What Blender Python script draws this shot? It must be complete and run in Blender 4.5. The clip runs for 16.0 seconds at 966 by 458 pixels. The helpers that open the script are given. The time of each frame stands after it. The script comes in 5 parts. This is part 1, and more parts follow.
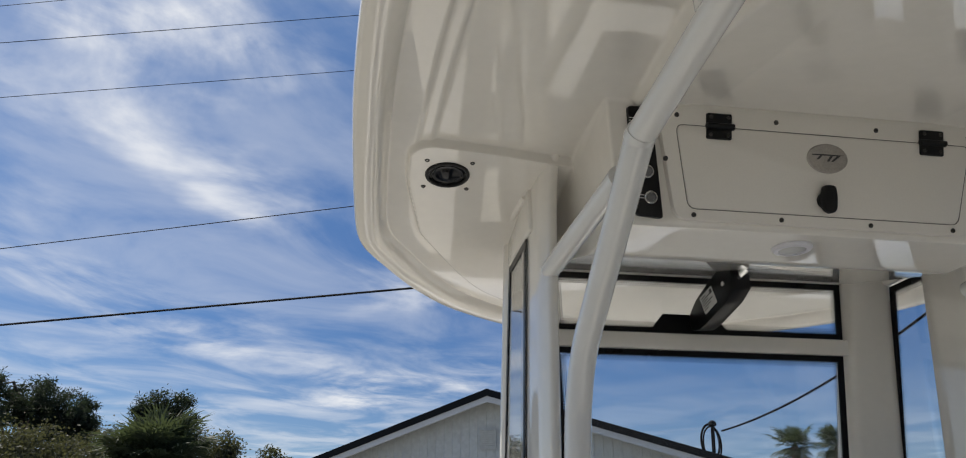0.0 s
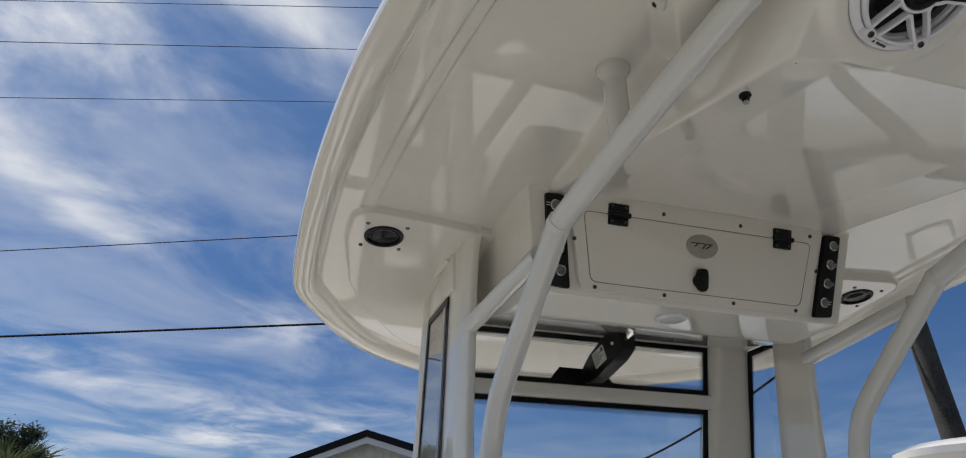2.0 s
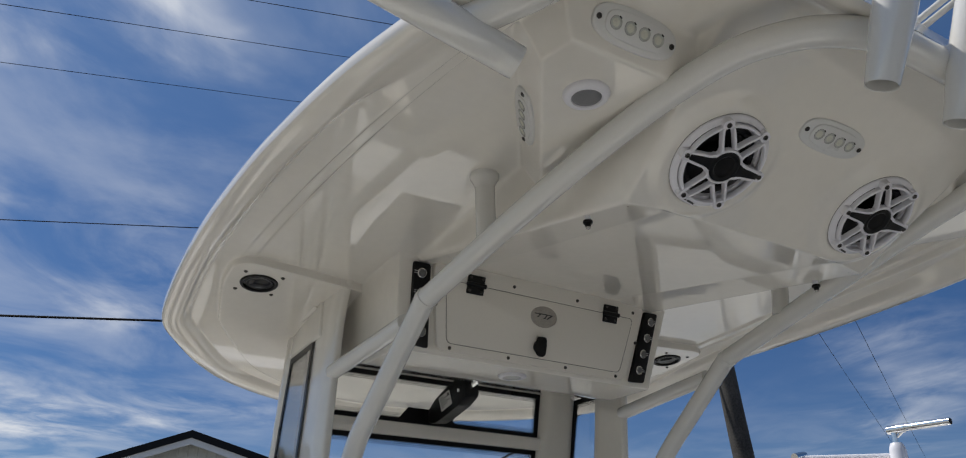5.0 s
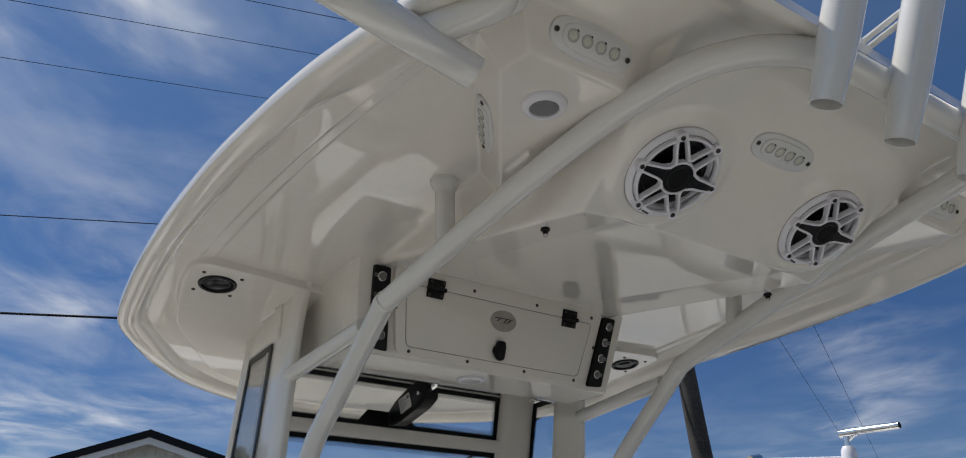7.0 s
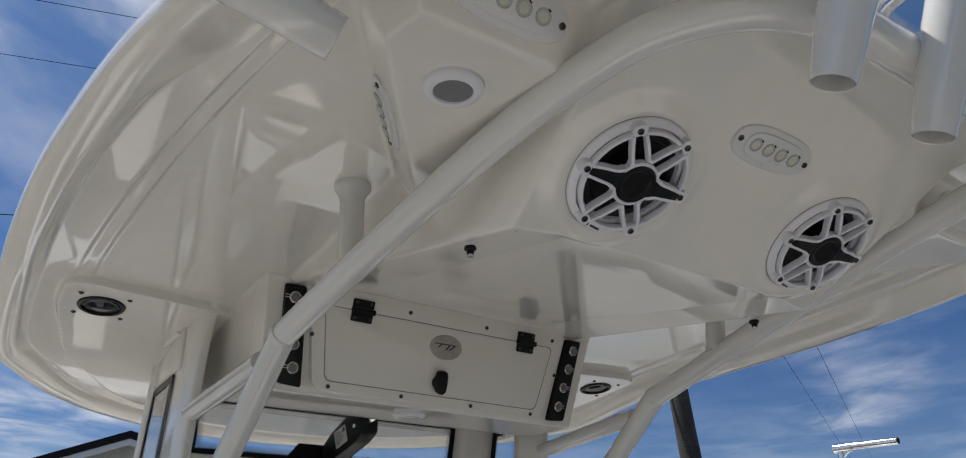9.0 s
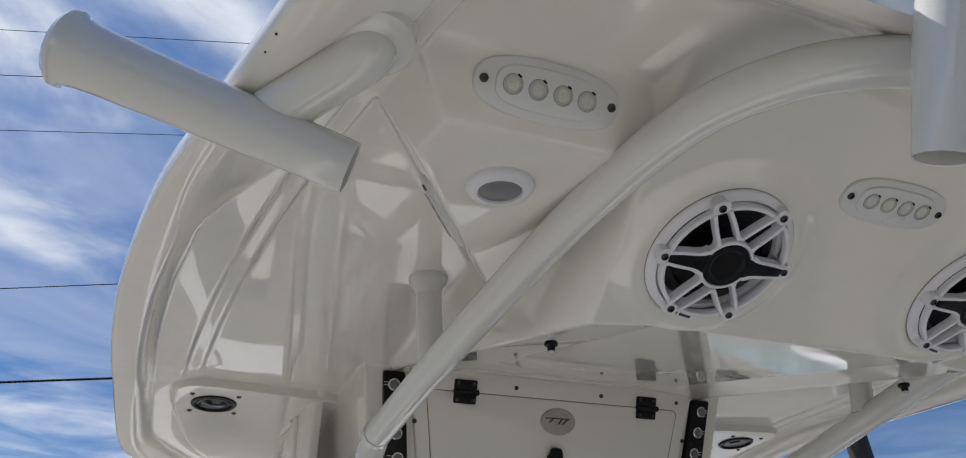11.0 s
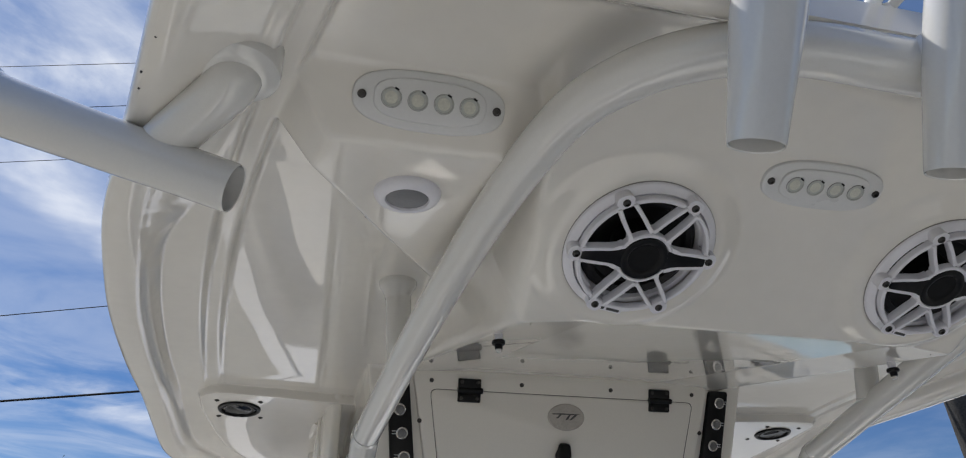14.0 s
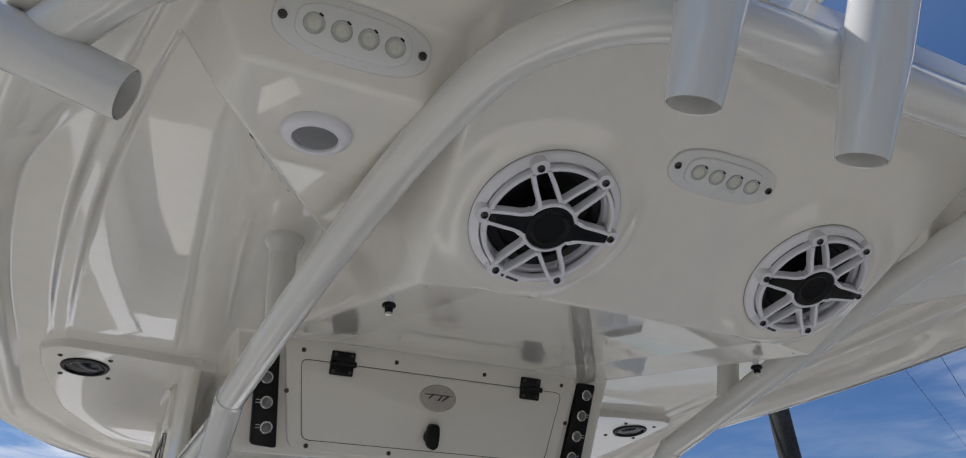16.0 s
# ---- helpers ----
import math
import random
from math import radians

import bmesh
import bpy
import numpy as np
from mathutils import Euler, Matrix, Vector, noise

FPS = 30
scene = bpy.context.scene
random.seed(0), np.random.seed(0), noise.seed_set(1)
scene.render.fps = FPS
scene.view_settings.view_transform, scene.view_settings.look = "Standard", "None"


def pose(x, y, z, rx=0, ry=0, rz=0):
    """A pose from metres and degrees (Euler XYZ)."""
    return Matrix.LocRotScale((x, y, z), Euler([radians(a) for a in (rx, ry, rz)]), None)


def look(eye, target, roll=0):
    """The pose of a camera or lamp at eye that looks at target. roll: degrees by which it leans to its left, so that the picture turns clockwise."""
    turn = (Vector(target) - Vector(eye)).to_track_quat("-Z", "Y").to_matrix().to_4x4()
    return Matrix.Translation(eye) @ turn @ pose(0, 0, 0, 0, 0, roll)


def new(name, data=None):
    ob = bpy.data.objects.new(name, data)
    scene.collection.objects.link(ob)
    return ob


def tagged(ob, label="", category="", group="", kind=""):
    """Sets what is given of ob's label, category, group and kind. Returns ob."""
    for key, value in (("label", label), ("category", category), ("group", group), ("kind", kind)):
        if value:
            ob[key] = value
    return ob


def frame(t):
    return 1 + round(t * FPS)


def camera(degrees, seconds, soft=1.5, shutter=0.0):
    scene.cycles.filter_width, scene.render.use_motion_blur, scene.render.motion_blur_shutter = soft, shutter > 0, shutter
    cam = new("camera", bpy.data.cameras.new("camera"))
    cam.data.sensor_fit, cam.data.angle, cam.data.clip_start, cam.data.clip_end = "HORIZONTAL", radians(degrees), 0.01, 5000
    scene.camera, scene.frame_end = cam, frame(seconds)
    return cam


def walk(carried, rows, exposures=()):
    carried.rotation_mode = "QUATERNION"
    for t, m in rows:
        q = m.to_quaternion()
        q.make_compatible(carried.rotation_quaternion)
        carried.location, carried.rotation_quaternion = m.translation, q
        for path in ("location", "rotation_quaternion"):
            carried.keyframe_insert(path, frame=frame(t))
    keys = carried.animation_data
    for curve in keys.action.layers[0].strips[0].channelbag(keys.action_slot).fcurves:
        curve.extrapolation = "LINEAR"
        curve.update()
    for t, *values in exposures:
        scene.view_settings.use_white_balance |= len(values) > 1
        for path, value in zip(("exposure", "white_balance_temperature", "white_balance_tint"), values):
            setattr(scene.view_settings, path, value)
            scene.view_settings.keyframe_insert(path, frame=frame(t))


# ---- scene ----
cam = camera(65.0, 16.0, soft=1.1)
PATH = [
    (0, (-0.921, -1.272, -0.733), (-0.646, 0.56, 0.02), -0.0),
    (0.5, (-0.963, -1.308, -0.703), (-0.565, 0.471, 0.12), 0.2),
    (1, (-0.986, -1.411, -0.713), (-0.514, 0.338, 0.133), -0.2),
    (1.5, (-1.02, -1.486, -0.752), (-0.507, 0.248, 0.102), -0.5),
    (2, (-1.071, -1.499, -0.783), (-0.521, 0.226, 0.068), 0.0),
    (2.5, (-1.15, -1.526, -0.771), (-0.548, 0.182, 0.077), 0.3),
    (3, (-1.179, -1.558, -0.796), (-0.519, 0.124, 0.061), 0.3),
    (3.5, (-1.208, -1.606, -0.773), (-0.475, 0.044, 0.087), 0.1),
    (4, (-1.216, -1.657, -0.764), (-0.418, -0.039, 0.1), 0.2),
    (4.5, (-1.224, -1.7, -0.746), (-0.368, -0.111, 0.117), 0.3),
    (5, (-1.221, -1.733, -0.733), (-0.319, -0.172, 0.131), 0.3),
    (5.2, (-1.216, -1.738, -0.74), (-0.299, -0.185, 0.125), 0.4),
    (7.5, (-1.214, -1.759, -0.717), (-0.231, -0.247, 0.148), 0.1),
    (8, (-1.162, -1.736, -0.695), (-0.168, -0.23, 0.166), 0.3),
    (8.5, (-1.059, -1.658, -0.654), (-0.053, -0.156, 0.201), 0.2),
    (9, (-0.944, -1.591, -0.549), (0.049, -0.08, 0.305), -0.2),
    (9.5, (-0.903, -1.549, -0.451), (0.013, -0.01, 0.439), -0.3),
    (9.7, (-0.916, -1.54, -0.433), (-0.028, 0.011, 0.466), -0.2),
    (11.8, (-0.775, -1.627, -0.398), (-0.241, 0.077, 0.504), -1.4),
    (12, (-0.769, -1.623, -0.393), (-0.261, 0.09, 0.506), -1.4),
    (12.5, (-0.776, -1.629, -0.4), (-0.328, 0.098, 0.502), -1.2),
    (13, (-0.748, -1.641, -0.401), (-0.335, 0.094, 0.504), -1.2),
    (13.5, (-0.684, -1.659, -0.409), (-0.279, 0.079, 0.495), -1.1),
    (14, (-0.638, -1.694, -0.418), (-0.195, 0.033, 0.489), -0.7),
    (14.5, (-0.615, -1.717, -0.424), (-0.073, -0.019, 0.483), -0.1),
    (15, (-0.601, -1.724, -0.429), (0.033, -0.057, 0.477), 0.3),
    (15.5, (-0.592, -1.719, -0.441), (0.118, -0.083, 0.463), 0.2),
    (16, (-0.663, -1.634, -0.451), (0.097, -0.019, 0.452), 0.4),
]
walk(cam, [(t, look(eye, target, roll)) for t, eye, target, roll in PATH],
     exposures=[(0.0, 0.04, 6480, 10), (1.0, -0.09, 6440, 10), (2.0, -0.12, 6400, 10), (5.0, -0.21, 6280, 10), (7.5, -0.24, 6260, 10.5), (8.5, -0.18, 6240, 11), (9.1, -0.09, 6210, 11), (9.7, -0.03, 6180, 11), (12.5, 0.01, 6110, 11), (16.0, 0.0, 6050, 12)])

# ---- light ----
SUN_AZ, SUN_EL = 318.0, 55.0          # compass degrees from the bow (y) towards starboard (x)
world = bpy.data.worlds.new("sky")
scene.world = world
world.use_nodes = True
wn, wl = world.node_tree.nodes, world.node_tree.links
wn.clear()
w_out = wn.new("ShaderNodeOutputWorld")
w_bg = wn.new("ShaderNodeBackground")
w_sky = wn.new("ShaderNodeTexSky")
w_sky.sky_type = "NISHITA"
w_sky.sun_disc = False
w_sky.sun_elevation = radians(SUN_EL)
w_sky.sun_rotation = radians(SUN_AZ)
w_sky.air_density, w_sky.dust_density, w_sky.ozone_density = 1.0, 0.25, 2.6
w_bg.inputs["Strength"].default_value = 0.096
w_tc = wn.new("ShaderNodeTexCoord")


def wmath(op, a, b=None, c=None):
    n = wn.new("ShaderNodeMath")
    n.operation = op
    for i, v in enumerate((a, b, c)):
        if v is None:
            continue
        if isinstance(v, (int, float)):
            n.inputs[i].default_value = v
        else:
            wl.new(v, n.inputs[i])
    return n.outputs[0]


# cirrus: streaks on a high flat layer, seen in perspective
w_sep = wn.new("ShaderNodeSeparateXYZ")
wl.new(w_tc.outputs["Generated"], w_sep.inputs[0])
w_den = wmath("MAXIMUM", w_sep.outputs["Z"], 0.03)
w_px = wmath("DIVIDE", w_sep.outputs["X"], w_den)
w_py = wmath("DIVIDE", w_sep.outputs["Y"], w_den)
w_cmb = wn.new("ShaderNodeCombineXYZ")
wl.new(w_px, w_cmb.inputs[0])
wl.new(w_py, w_cmb.inputs[1])


def cloud_noise(scale, stretch, turn, detail, rough, distort, off):
    m = wn.new("ShaderNodeMapping")
    m.inputs["Rotation"].default_value = (0, 0, radians(turn))
    m.vector_type = "TEXTURE"
    m.inputs["Scale"].default_value = (1 / scale, 1 / (scale * stretch), 1)
    m.inputs["Location"].default_value = off
    wl.new(w_cmb.outputs[0], m.inputs[0])
    n = wn.new("ShaderNodeTexNoise")
    n.inputs["Scale"].default_value = 1.0
    n.inputs["Detail"].default_value = detail
    n.inputs["Roughness"].default_value = rough
    n.inputs["Distortion"].default_value = distort
    wl.new(m.outputs[0], n.inputs["Vector"])
    return n.outputs["Fac"]


def wramp(v, lo, hi):
    r = wn.new("ShaderNodeMapRange")
    r.interpolation_type = "SMOOTHSTEP"
    r.inputs["From Min"].default_value, r.inputs["From Max"].default_value = lo, hi
    wl.new(v, r.inputs["Value"])
    return r.outputs[0]


def streak(a, b, width):
    """A soft band of cirrus between two places (degrees: bearing, height)."""
    pa, pb = [Vector((math.sin(radians(z)), math.cos(radians(z)))) / math.tan(radians(e)) for z, e in (a, b)]
    u = (pb - pa).normalized()
    length = (pb - pa).length
    dx, dy = wmath("SUBTRACT", w_wx, pa.x), wmath("SUBTRACT", w_wy, pa.y)
    along = wmath("ADD", wmath("MULTIPLY", dx, u.x), wmath("MULTIPLY", dy, u.y))
    across = wmath("ABSOLUTE", wmath("SUBTRACT", wmath("MULTIPLY", dx, u.y), wmath("MULTIPLY", dy, u.x)))
    ends = wmath("MULTIPLY", wramp(along, -0.25 * length, 0.15 * length), wramp(along, 1.25 * length, 0.85 * length))
    return wmath("MULTIPLY", ends, wramp(across, width, 0.0))


warp = cloud_noise(1.1, 1.0, 0, 5, 0.55, 0.0, (5.2, 0.4, 0))
warp2 = cloud_noise(1.1, 1.0, 0, 5, 0.55, 0.0, (1.3, 8.4, 0))
w_wx = wmath("ADD", w_px, wmath("MULTIPLY_ADD", warp, 1.3, -0.65))
w_wy = wmath("ADD", w_py, wmath("MULTIPLY_ADD", warp2, 1.3, -0.65))
bands = 0.0
for a, b, width, amount in (((-25, 32), (-9, 21), 0.30, 0.85), ((-26, 16), (3, 9.5), 0.62, 0.62), ((-22, 33), (-14, 37), 0.22, 0.8),
                            ((1, 16), (6, 24), 0.35, 0.6), ((-3, 9), (12, 12), 0.9, 0.7), ((4.5, 39), (-5, 41), 0.2, 0.35),
                            ((62, 17), (58, 9), 0.5, 0.45), ((-55, 27), (-27, 42), 0.5, 0.62), ((-27, 36), (-3, 42), 0.34, 1.0), ((-50, 17), (-30, 21), 0.5, 0.52), ((-40, 30), (-32, 24), 0.35, 0.45)):
    bands = wmath("ADD", bands, wmath("MULTIPLY", streak(a, b, width), amount))
c_fine = wramp(cloud_noise(1.0, 1.35, 62, 9, 0.56, 0.6, (0.6, 4.2, 0)), 0.36, 0.70)
c_wisp = wramp(cloud_noise(2.6, 1.3, 50, 8, 0.60, 0.5, (7.3, 2.2, 0)), 0.38, 0.68)
body = wmath("MULTIPLY_ADD", c_fine, 0.66, wmath("MULTIPLY", c_wisp, 0.24))
thin = wmath("MULTIPLY", wramp(w_px, 1.6, -0.4), wmath("MULTIPLY", c_fine, 0.30))
cloud = wmath("ADD", wmath("MULTIPLY", bands, body), thin)
low = wramp(w_sep.outputs["Z"], 0.30, 0.02)
cloud = wmath("MINIMUM", wmath("ADD", cloud, wmath("MULTIPLY", low, wmath("MULTIPLY_ADD", c_fine, 0.22, 0.08))), 0.90)
w_hue = wn.new("ShaderNodeHueSaturation")
w_hue.inputs["Saturation"].default_value = 1.12
wl.new(w_sky.outputs[0], w_hue.inputs["Color"])
w_mix = wn.new("ShaderNodeMix")
w_mix.data_type = "RGBA"
wl.new(cloud, w_mix.inputs["Factor"])
w_deep = wn.new("ShaderNodeMix")
w_deep.data_type, w_deep.blend_type = "RGBA", "MULTIPLY"
w_deep.inputs["B"].default_value = (0.38, 0.50, 0.68, 1)
wl.new(wmath("MULTIPLY", wramp(w_sep.outputs["Z"], 0.85, 0.15), wramp(w_sep.outputs["X"], -1.9, 0.35)), w_deep.inputs["Factor"])
wl.new(w_hue.outputs[0], w_deep.inputs["A"])
wl.new(w_deep.outputs["Result"], w_mix.inputs["A"])
w_mix.inputs["B"].default_value = (8.6, 8.75, 9.0, 1)
wl.new(w_mix.outputs["Result"], w_bg.inputs["Color"])
wl.new(w_bg.outputs[0], w_out.inputs["Surface"])

sun = new("sun", bpy.data.lights.new("sun", "SUN"))
sun.data.energy, sun.data.angle, sun.data.color = 4.8, radians(0.53), (1.0, 0.945, 0.85)
s_az, s_el = radians(SUN_AZ), radians(SUN_EL)
s_dir = Vector((math.sin(s_az) * math.cos(s_el), math.cos(s_az) * math.cos(s_el), math.sin(s_el)))
sun.matrix_world = look(s_dir * 60, (0, 0, 0))

# ---- materials ----


def material(name, color, rough=0.5, metal=0.0, spread=0.06, scale=6.0, fine=90.0, bump=0.0, spec=0.5, coat=0.0, rough_spread=0.08, tint=None):
    """A surface whose colour and gloss vary at two scales, with an optional fine relief."""
    m = bpy.data.materials.new(name)
    m.use_nodes = True
    n, l = m.node_tree.nodes, m.node_tree.links
    p = n["Principled BSDF"]
    p.inputs["Metallic"].default_value = metal
    p.inputs["Specular IOR Level"].default_value = spec
    p.inputs["Coat Weight"].default_value = coat
    p.inputs["Coat Roughness"].default_value = 0.03
    tc = n.new("ShaderNodeTexCoord")
    big, small = n.new("ShaderNodeTexNoise"), n.new("ShaderNodeTexNoise")
    for tex, s, d in ((big, scale, 4), (small, fine, 3)):
        tex.inputs["Scale"].default_value, tex.inputs["Detail"].default_value = s, d
        l.new(tc.outputs["Object"], tex.inputs["Vector"])
    add = n.new("ShaderNodeMath")
    add.operation = "ADD"
    l.new(big.outputs["Fac"], add.inputs[0])
    l.new(small.outputs["Fac"], add.inputs[1])
    ramp = n.new("ShaderNodeMapRange")
    ramp.inputs["From Min"].default_value, ramp.inputs["From Max"].default_value = 0.7, 1.3
    l.new(add.outputs[0], ramp.inputs["Value"])
    mix = n.new("ShaderNodeMix")
    mix.data_type = "RGBA"
    l.new(ramp.outputs[0], mix.inputs["Factor"])
    t2 = tint or [c * (1 - 2 * spread) for c in color]
    mix.inputs["A"].default_value = (*t2, 1)
    mix.inputs["B"].default_value = (*[min(1, c * (1 + spread)) for c in color], 1)
    l.new(mix.outputs["Result"], p.inputs["Base Color"])
    rr = n.new("ShaderNodeMapRange")
    rr.inputs["To Min"].default_value = max(0.02, rough - rough_spread)
    rr.inputs["To Max"].default_value = min(1, rough + rough_spread)
    l.new(big.outputs["Fac"], rr.inputs["Value"])
    l.new(rr.outputs[0], p.inputs["Roughness"])
    if bump:
        b = n.new("ShaderNodeBump")
        b.inputs["Strength"].default_value = min(1.0, bump)
        b.inputs["Distance"].default_value = 0.002
        l.new(small.outputs["Fac"], b.inputs["Height"])
        l.new(b.outputs[0], p.inputs["Normal"])
    return m


def glass_material(name, tint):
    m = bpy.data.materials.new(name)
    m.use_nodes = True
    p = m.node_tree.nodes["Principled BSDF"]
    p.inputs["Base Color"].default_value = (*tint, 1)
    p.inputs["Roughness"].default_value = 0.0
    p.inputs["Transmission Weight"].default_value = 1.0
    p.inputs["IOR"].default_value = 1.45
    return m


def gelcoat(name, color, rough):
    """Moulded gelcoat: very glossy, gently wavy like a hand-laid moulding."""
    m = material(name, color, rough, spread=0.015, scale=2.5, fine=35, coat=0.6, rough_spread=0.008)
    n, l = m.node_tree.nodes, m.node_tree.links
    tc = n.new("ShaderNodeTexCoord")
    wave = n.new("ShaderNodeTexNoise")
    wave.inputs["Scale"].default_value, wave.inputs["Detail"].default_value = 5.0, 1.5
    l.new(tc.outputs["Object"], wave.inputs["Vector"])
    peel = n.new("ShaderNodeTexNoise")
    peel.inputs["Scale"].default_value, peel.inputs["Detail"].default_value = 55.0, 2.0
    l.new(tc.outputs["Object"], peel.inputs["Vector"])
    fine = n.new("ShaderNodeBump")
    fine.inputs["Strength"].default_value, fine.inputs["Distance"].default_value = 0.05, 0.0005
    l.new(peel.outputs["Fac"], fine.inputs["Height"])
    b = n.new("ShaderNodeBump")
    l.new(fine.outputs[0], b.inputs["Normal"])
    b.inputs["Strength"].default_value, b.inputs["Distance"].default_value = 0.14, 0.003
    patch = n.new("ShaderNodeTexNoise")
    patch.inputs["Scale"].default_value, patch.inputs["Detail"].default_value = 1.9, 1.0
    l.new(tc.outputs["Object"], patch.inputs["Vector"])
    amount = n.new("ShaderNodeMapRange")
    amount.inputs["From Min"].default_value, amount.inputs["From Max"].default_value = 0.35, 0.65
    amount.inputs["To Min"].default_value, amount.inputs["To Max"].default_value = 0.5, 2.2
    l.new(patch.outputs["Fac"], amount.inputs["Value"])
    uneven = n.new("ShaderNodeMath")
    uneven.operation = "MULTIPLY"
    l.new(wave.outputs["Fac"], uneven.inputs[0])
    l.new(amount.outputs[0], uneven.inputs[1])
    l.new(uneven.outputs[0], b.inputs["Height"])
    l.new(b.outputs[0], n["Principled BSDF"].inputs["Normal"])
    l.new(b.outputs[0], n["Principled BSDF"].inputs["Coat Normal"])
    return m


GEL = gelcoat("gelcoat_cream", (0.79, 0.757, 0.695), 0.024)
POWDER = material("white_powder_coat", (0.69, 0.68, 0.65), 0.08, spread=0.012, scale=5, fine=300, bump=0.012, coat=1.0, rough_spread=0.03)
BOARD = material("cream_starboard", (0.75, 0.715, 0.65), 0.42, spread=0.012, scale=4, fine=220, bump=0.12)
WHITE_PLASTIC = material("white_plastic", (0.76, 0.75, 0.79), 0.35, spread=0.015, scale=8, fine=200)
BLACK_PLASTIC = material("black_plastic", (0.006, 0.006, 0.0065), 0.35, spread=0.2, scale=12, fine=240, bump=0.1, spec=0.22)
BLACK_MATT = material("black_rubber", (0.006, 0.006, 0.0065), 0.6, spread=0.2, scale=15, fine=200, spec=0.2)
CONE = material("grey_black_cone", (0.014, 0.0135, 0.015), 0.45, spread=0.2, scale=20, fine=300, spec=0.3)
CHROME = material("chrome", (0.78, 0.78, 0.77), 0.12, metal=1.0, spread=0.03, scale=20, fine=120, rough_spread=0.03)
BADGE_METAL = material("dull_badge_metal", (0.46, 0.43, 0.39), 0.42, metal=0.85, spread=0.10, scale=30, fine=300)
STEEL = material("brushed_steel", (0.60, 0.58, 0.55), 0.22, metal=1.0, spread=0.06, scale=18, fine=300)
BUTTON = material("dull_button_cap", (0.20, 0.20, 0.20), 0.35, metal=0.6, spread=0.08, scale=30, fine=300)
SCREW = material("screw_steel", (0.09, 0.085, 0.08), 0.35, metal=0.9, spread=0.2, scale=60, fine=400)
LENS = material("frosted_lens", (0.55, 0.55, 0.54), 0.25, spread=0.04, scale=40, fine=300, spec=0.6)
LED_LENS = material("clear_led_lens", (0.50, 0.51, 0.48), 0.22, spread=0.06, scale=40, fine=300, spec=0.6)
LED_SEAT = material("grey_seat", (0.20, 0.20, 0.20), 0.4, spread=0.06, scale=40, fine=300)
DOME_LENS = material("grey_diffuser", (0.19, 0.19, 0.20), 0.3, spread=0.05, scale=30, fine=300)
LED_CHIP = material("yellow_phosphor", (0.60, 0.60, 0.52), 0.35, spread=0.08, scale=80, fine=500)
BLACK_GLASS = material("black_lens", (0.005, 0.005, 0.006), 0.06, spread=0.1, scale=20, fine=200, spec=0.12, rough_spread=0.02)
FRIT = material("black_frit", (0.004, 0.004, 0.0045), 0.3, spread=0.1, scale=20, fine=200, spec=0.2)
GASKET = material("grey_gasket", (0.30, 0.29, 0.28), 0.7)
SEAM = material("dark_seam", (0.10, 0.092, 0.085), 0.7)
PAPER = material("white_label", (0.62, 0.62, 0.60), 0.5, spread=0.03, scale=40, fine=200)
INK = material("grey_ink", (0.06, 0.06, 0.06), 0.6)
LAMP_WHITE = material("lamp_bezel_white", (0.68, 0.68, 0.67), 0.3, spread=0.015, scale=10, fine=200)
GLASS = glass_material("clear_glass", (0.95, 0.97, 0.98))
WIRE = material("wire_sheath", (0.004, 0.0045, 0.006), 0.7, spec=0.1)
WOOD_POLE = material("weathered_pole", (0.050, 0.045, 0.040), 0.85, spread=0.35, scale=3.0, fine=45, bump=0.8)
METAL_WALL = material("painted_metal_siding", (0.56, 0.58, 0.57), 0.55, spread=0.08, scale=0.7, fine=9)
DARK_TRIM = material("dark_roof_trim", (0.008, 0.009, 0.011), 0.6, spread=0.1, scale=2, fine=30, spec=0.15)
ROOF_METAL = material("dark_roof_metal", (0.05, 0.055, 0.065), 0.45, spread=0.1, scale=1, fine=20)
WHITE_TRIM = material("pale_rake_trim", (0.62, 0.63, 0.64), 0.6, spread=0.05, scale=1, fine=30)
# pale tone carries the sunlit left edge of the pole
CONDUIT = material("sunlit_edge_conduit", (0.30, 0.30, 0.29), 0.6, spread=0.1, scale=3, fine=30)
GROUND = material("crushed_shell_ground", (0.26, 0.248, 0.215), 0.9, spread=0.18, scale=0.5, fine=14, bump=0.6)
DECK = material("nonskid_deck", (0.60, 0.585, 0.54), 0.4, spread=0.02, scale=3, fine=260, bump=0.35)


def leaf_material(name, color, dark, scale):
    """Leaves that let some light through, varied by clump."""
    m = material(name, color, 0.6, spread=0.3, scale=scale, fine=8, spec=0.25, tint=dark)
    n, l = m.node_tree.nodes, m.node_tree.links
    thin = n.new("ShaderNodeBsdfTranslucent")
    thin.inputs["Color"].default_value = (color[0] * 1.5, color[1] * 1.5, color[2] * 0.9, 1)
    mix = n.new("ShaderNodeMixShader")
    mix.inputs[0].default_value = 0.4
    l.new(n["Principled BSDF"].outputs[0], mix.inputs[1])
    l.new(thin.outputs[0], mix.inputs[2])
    l.new(mix.outputs[0], n["Material Output"].inputs["Surface"])
    return m


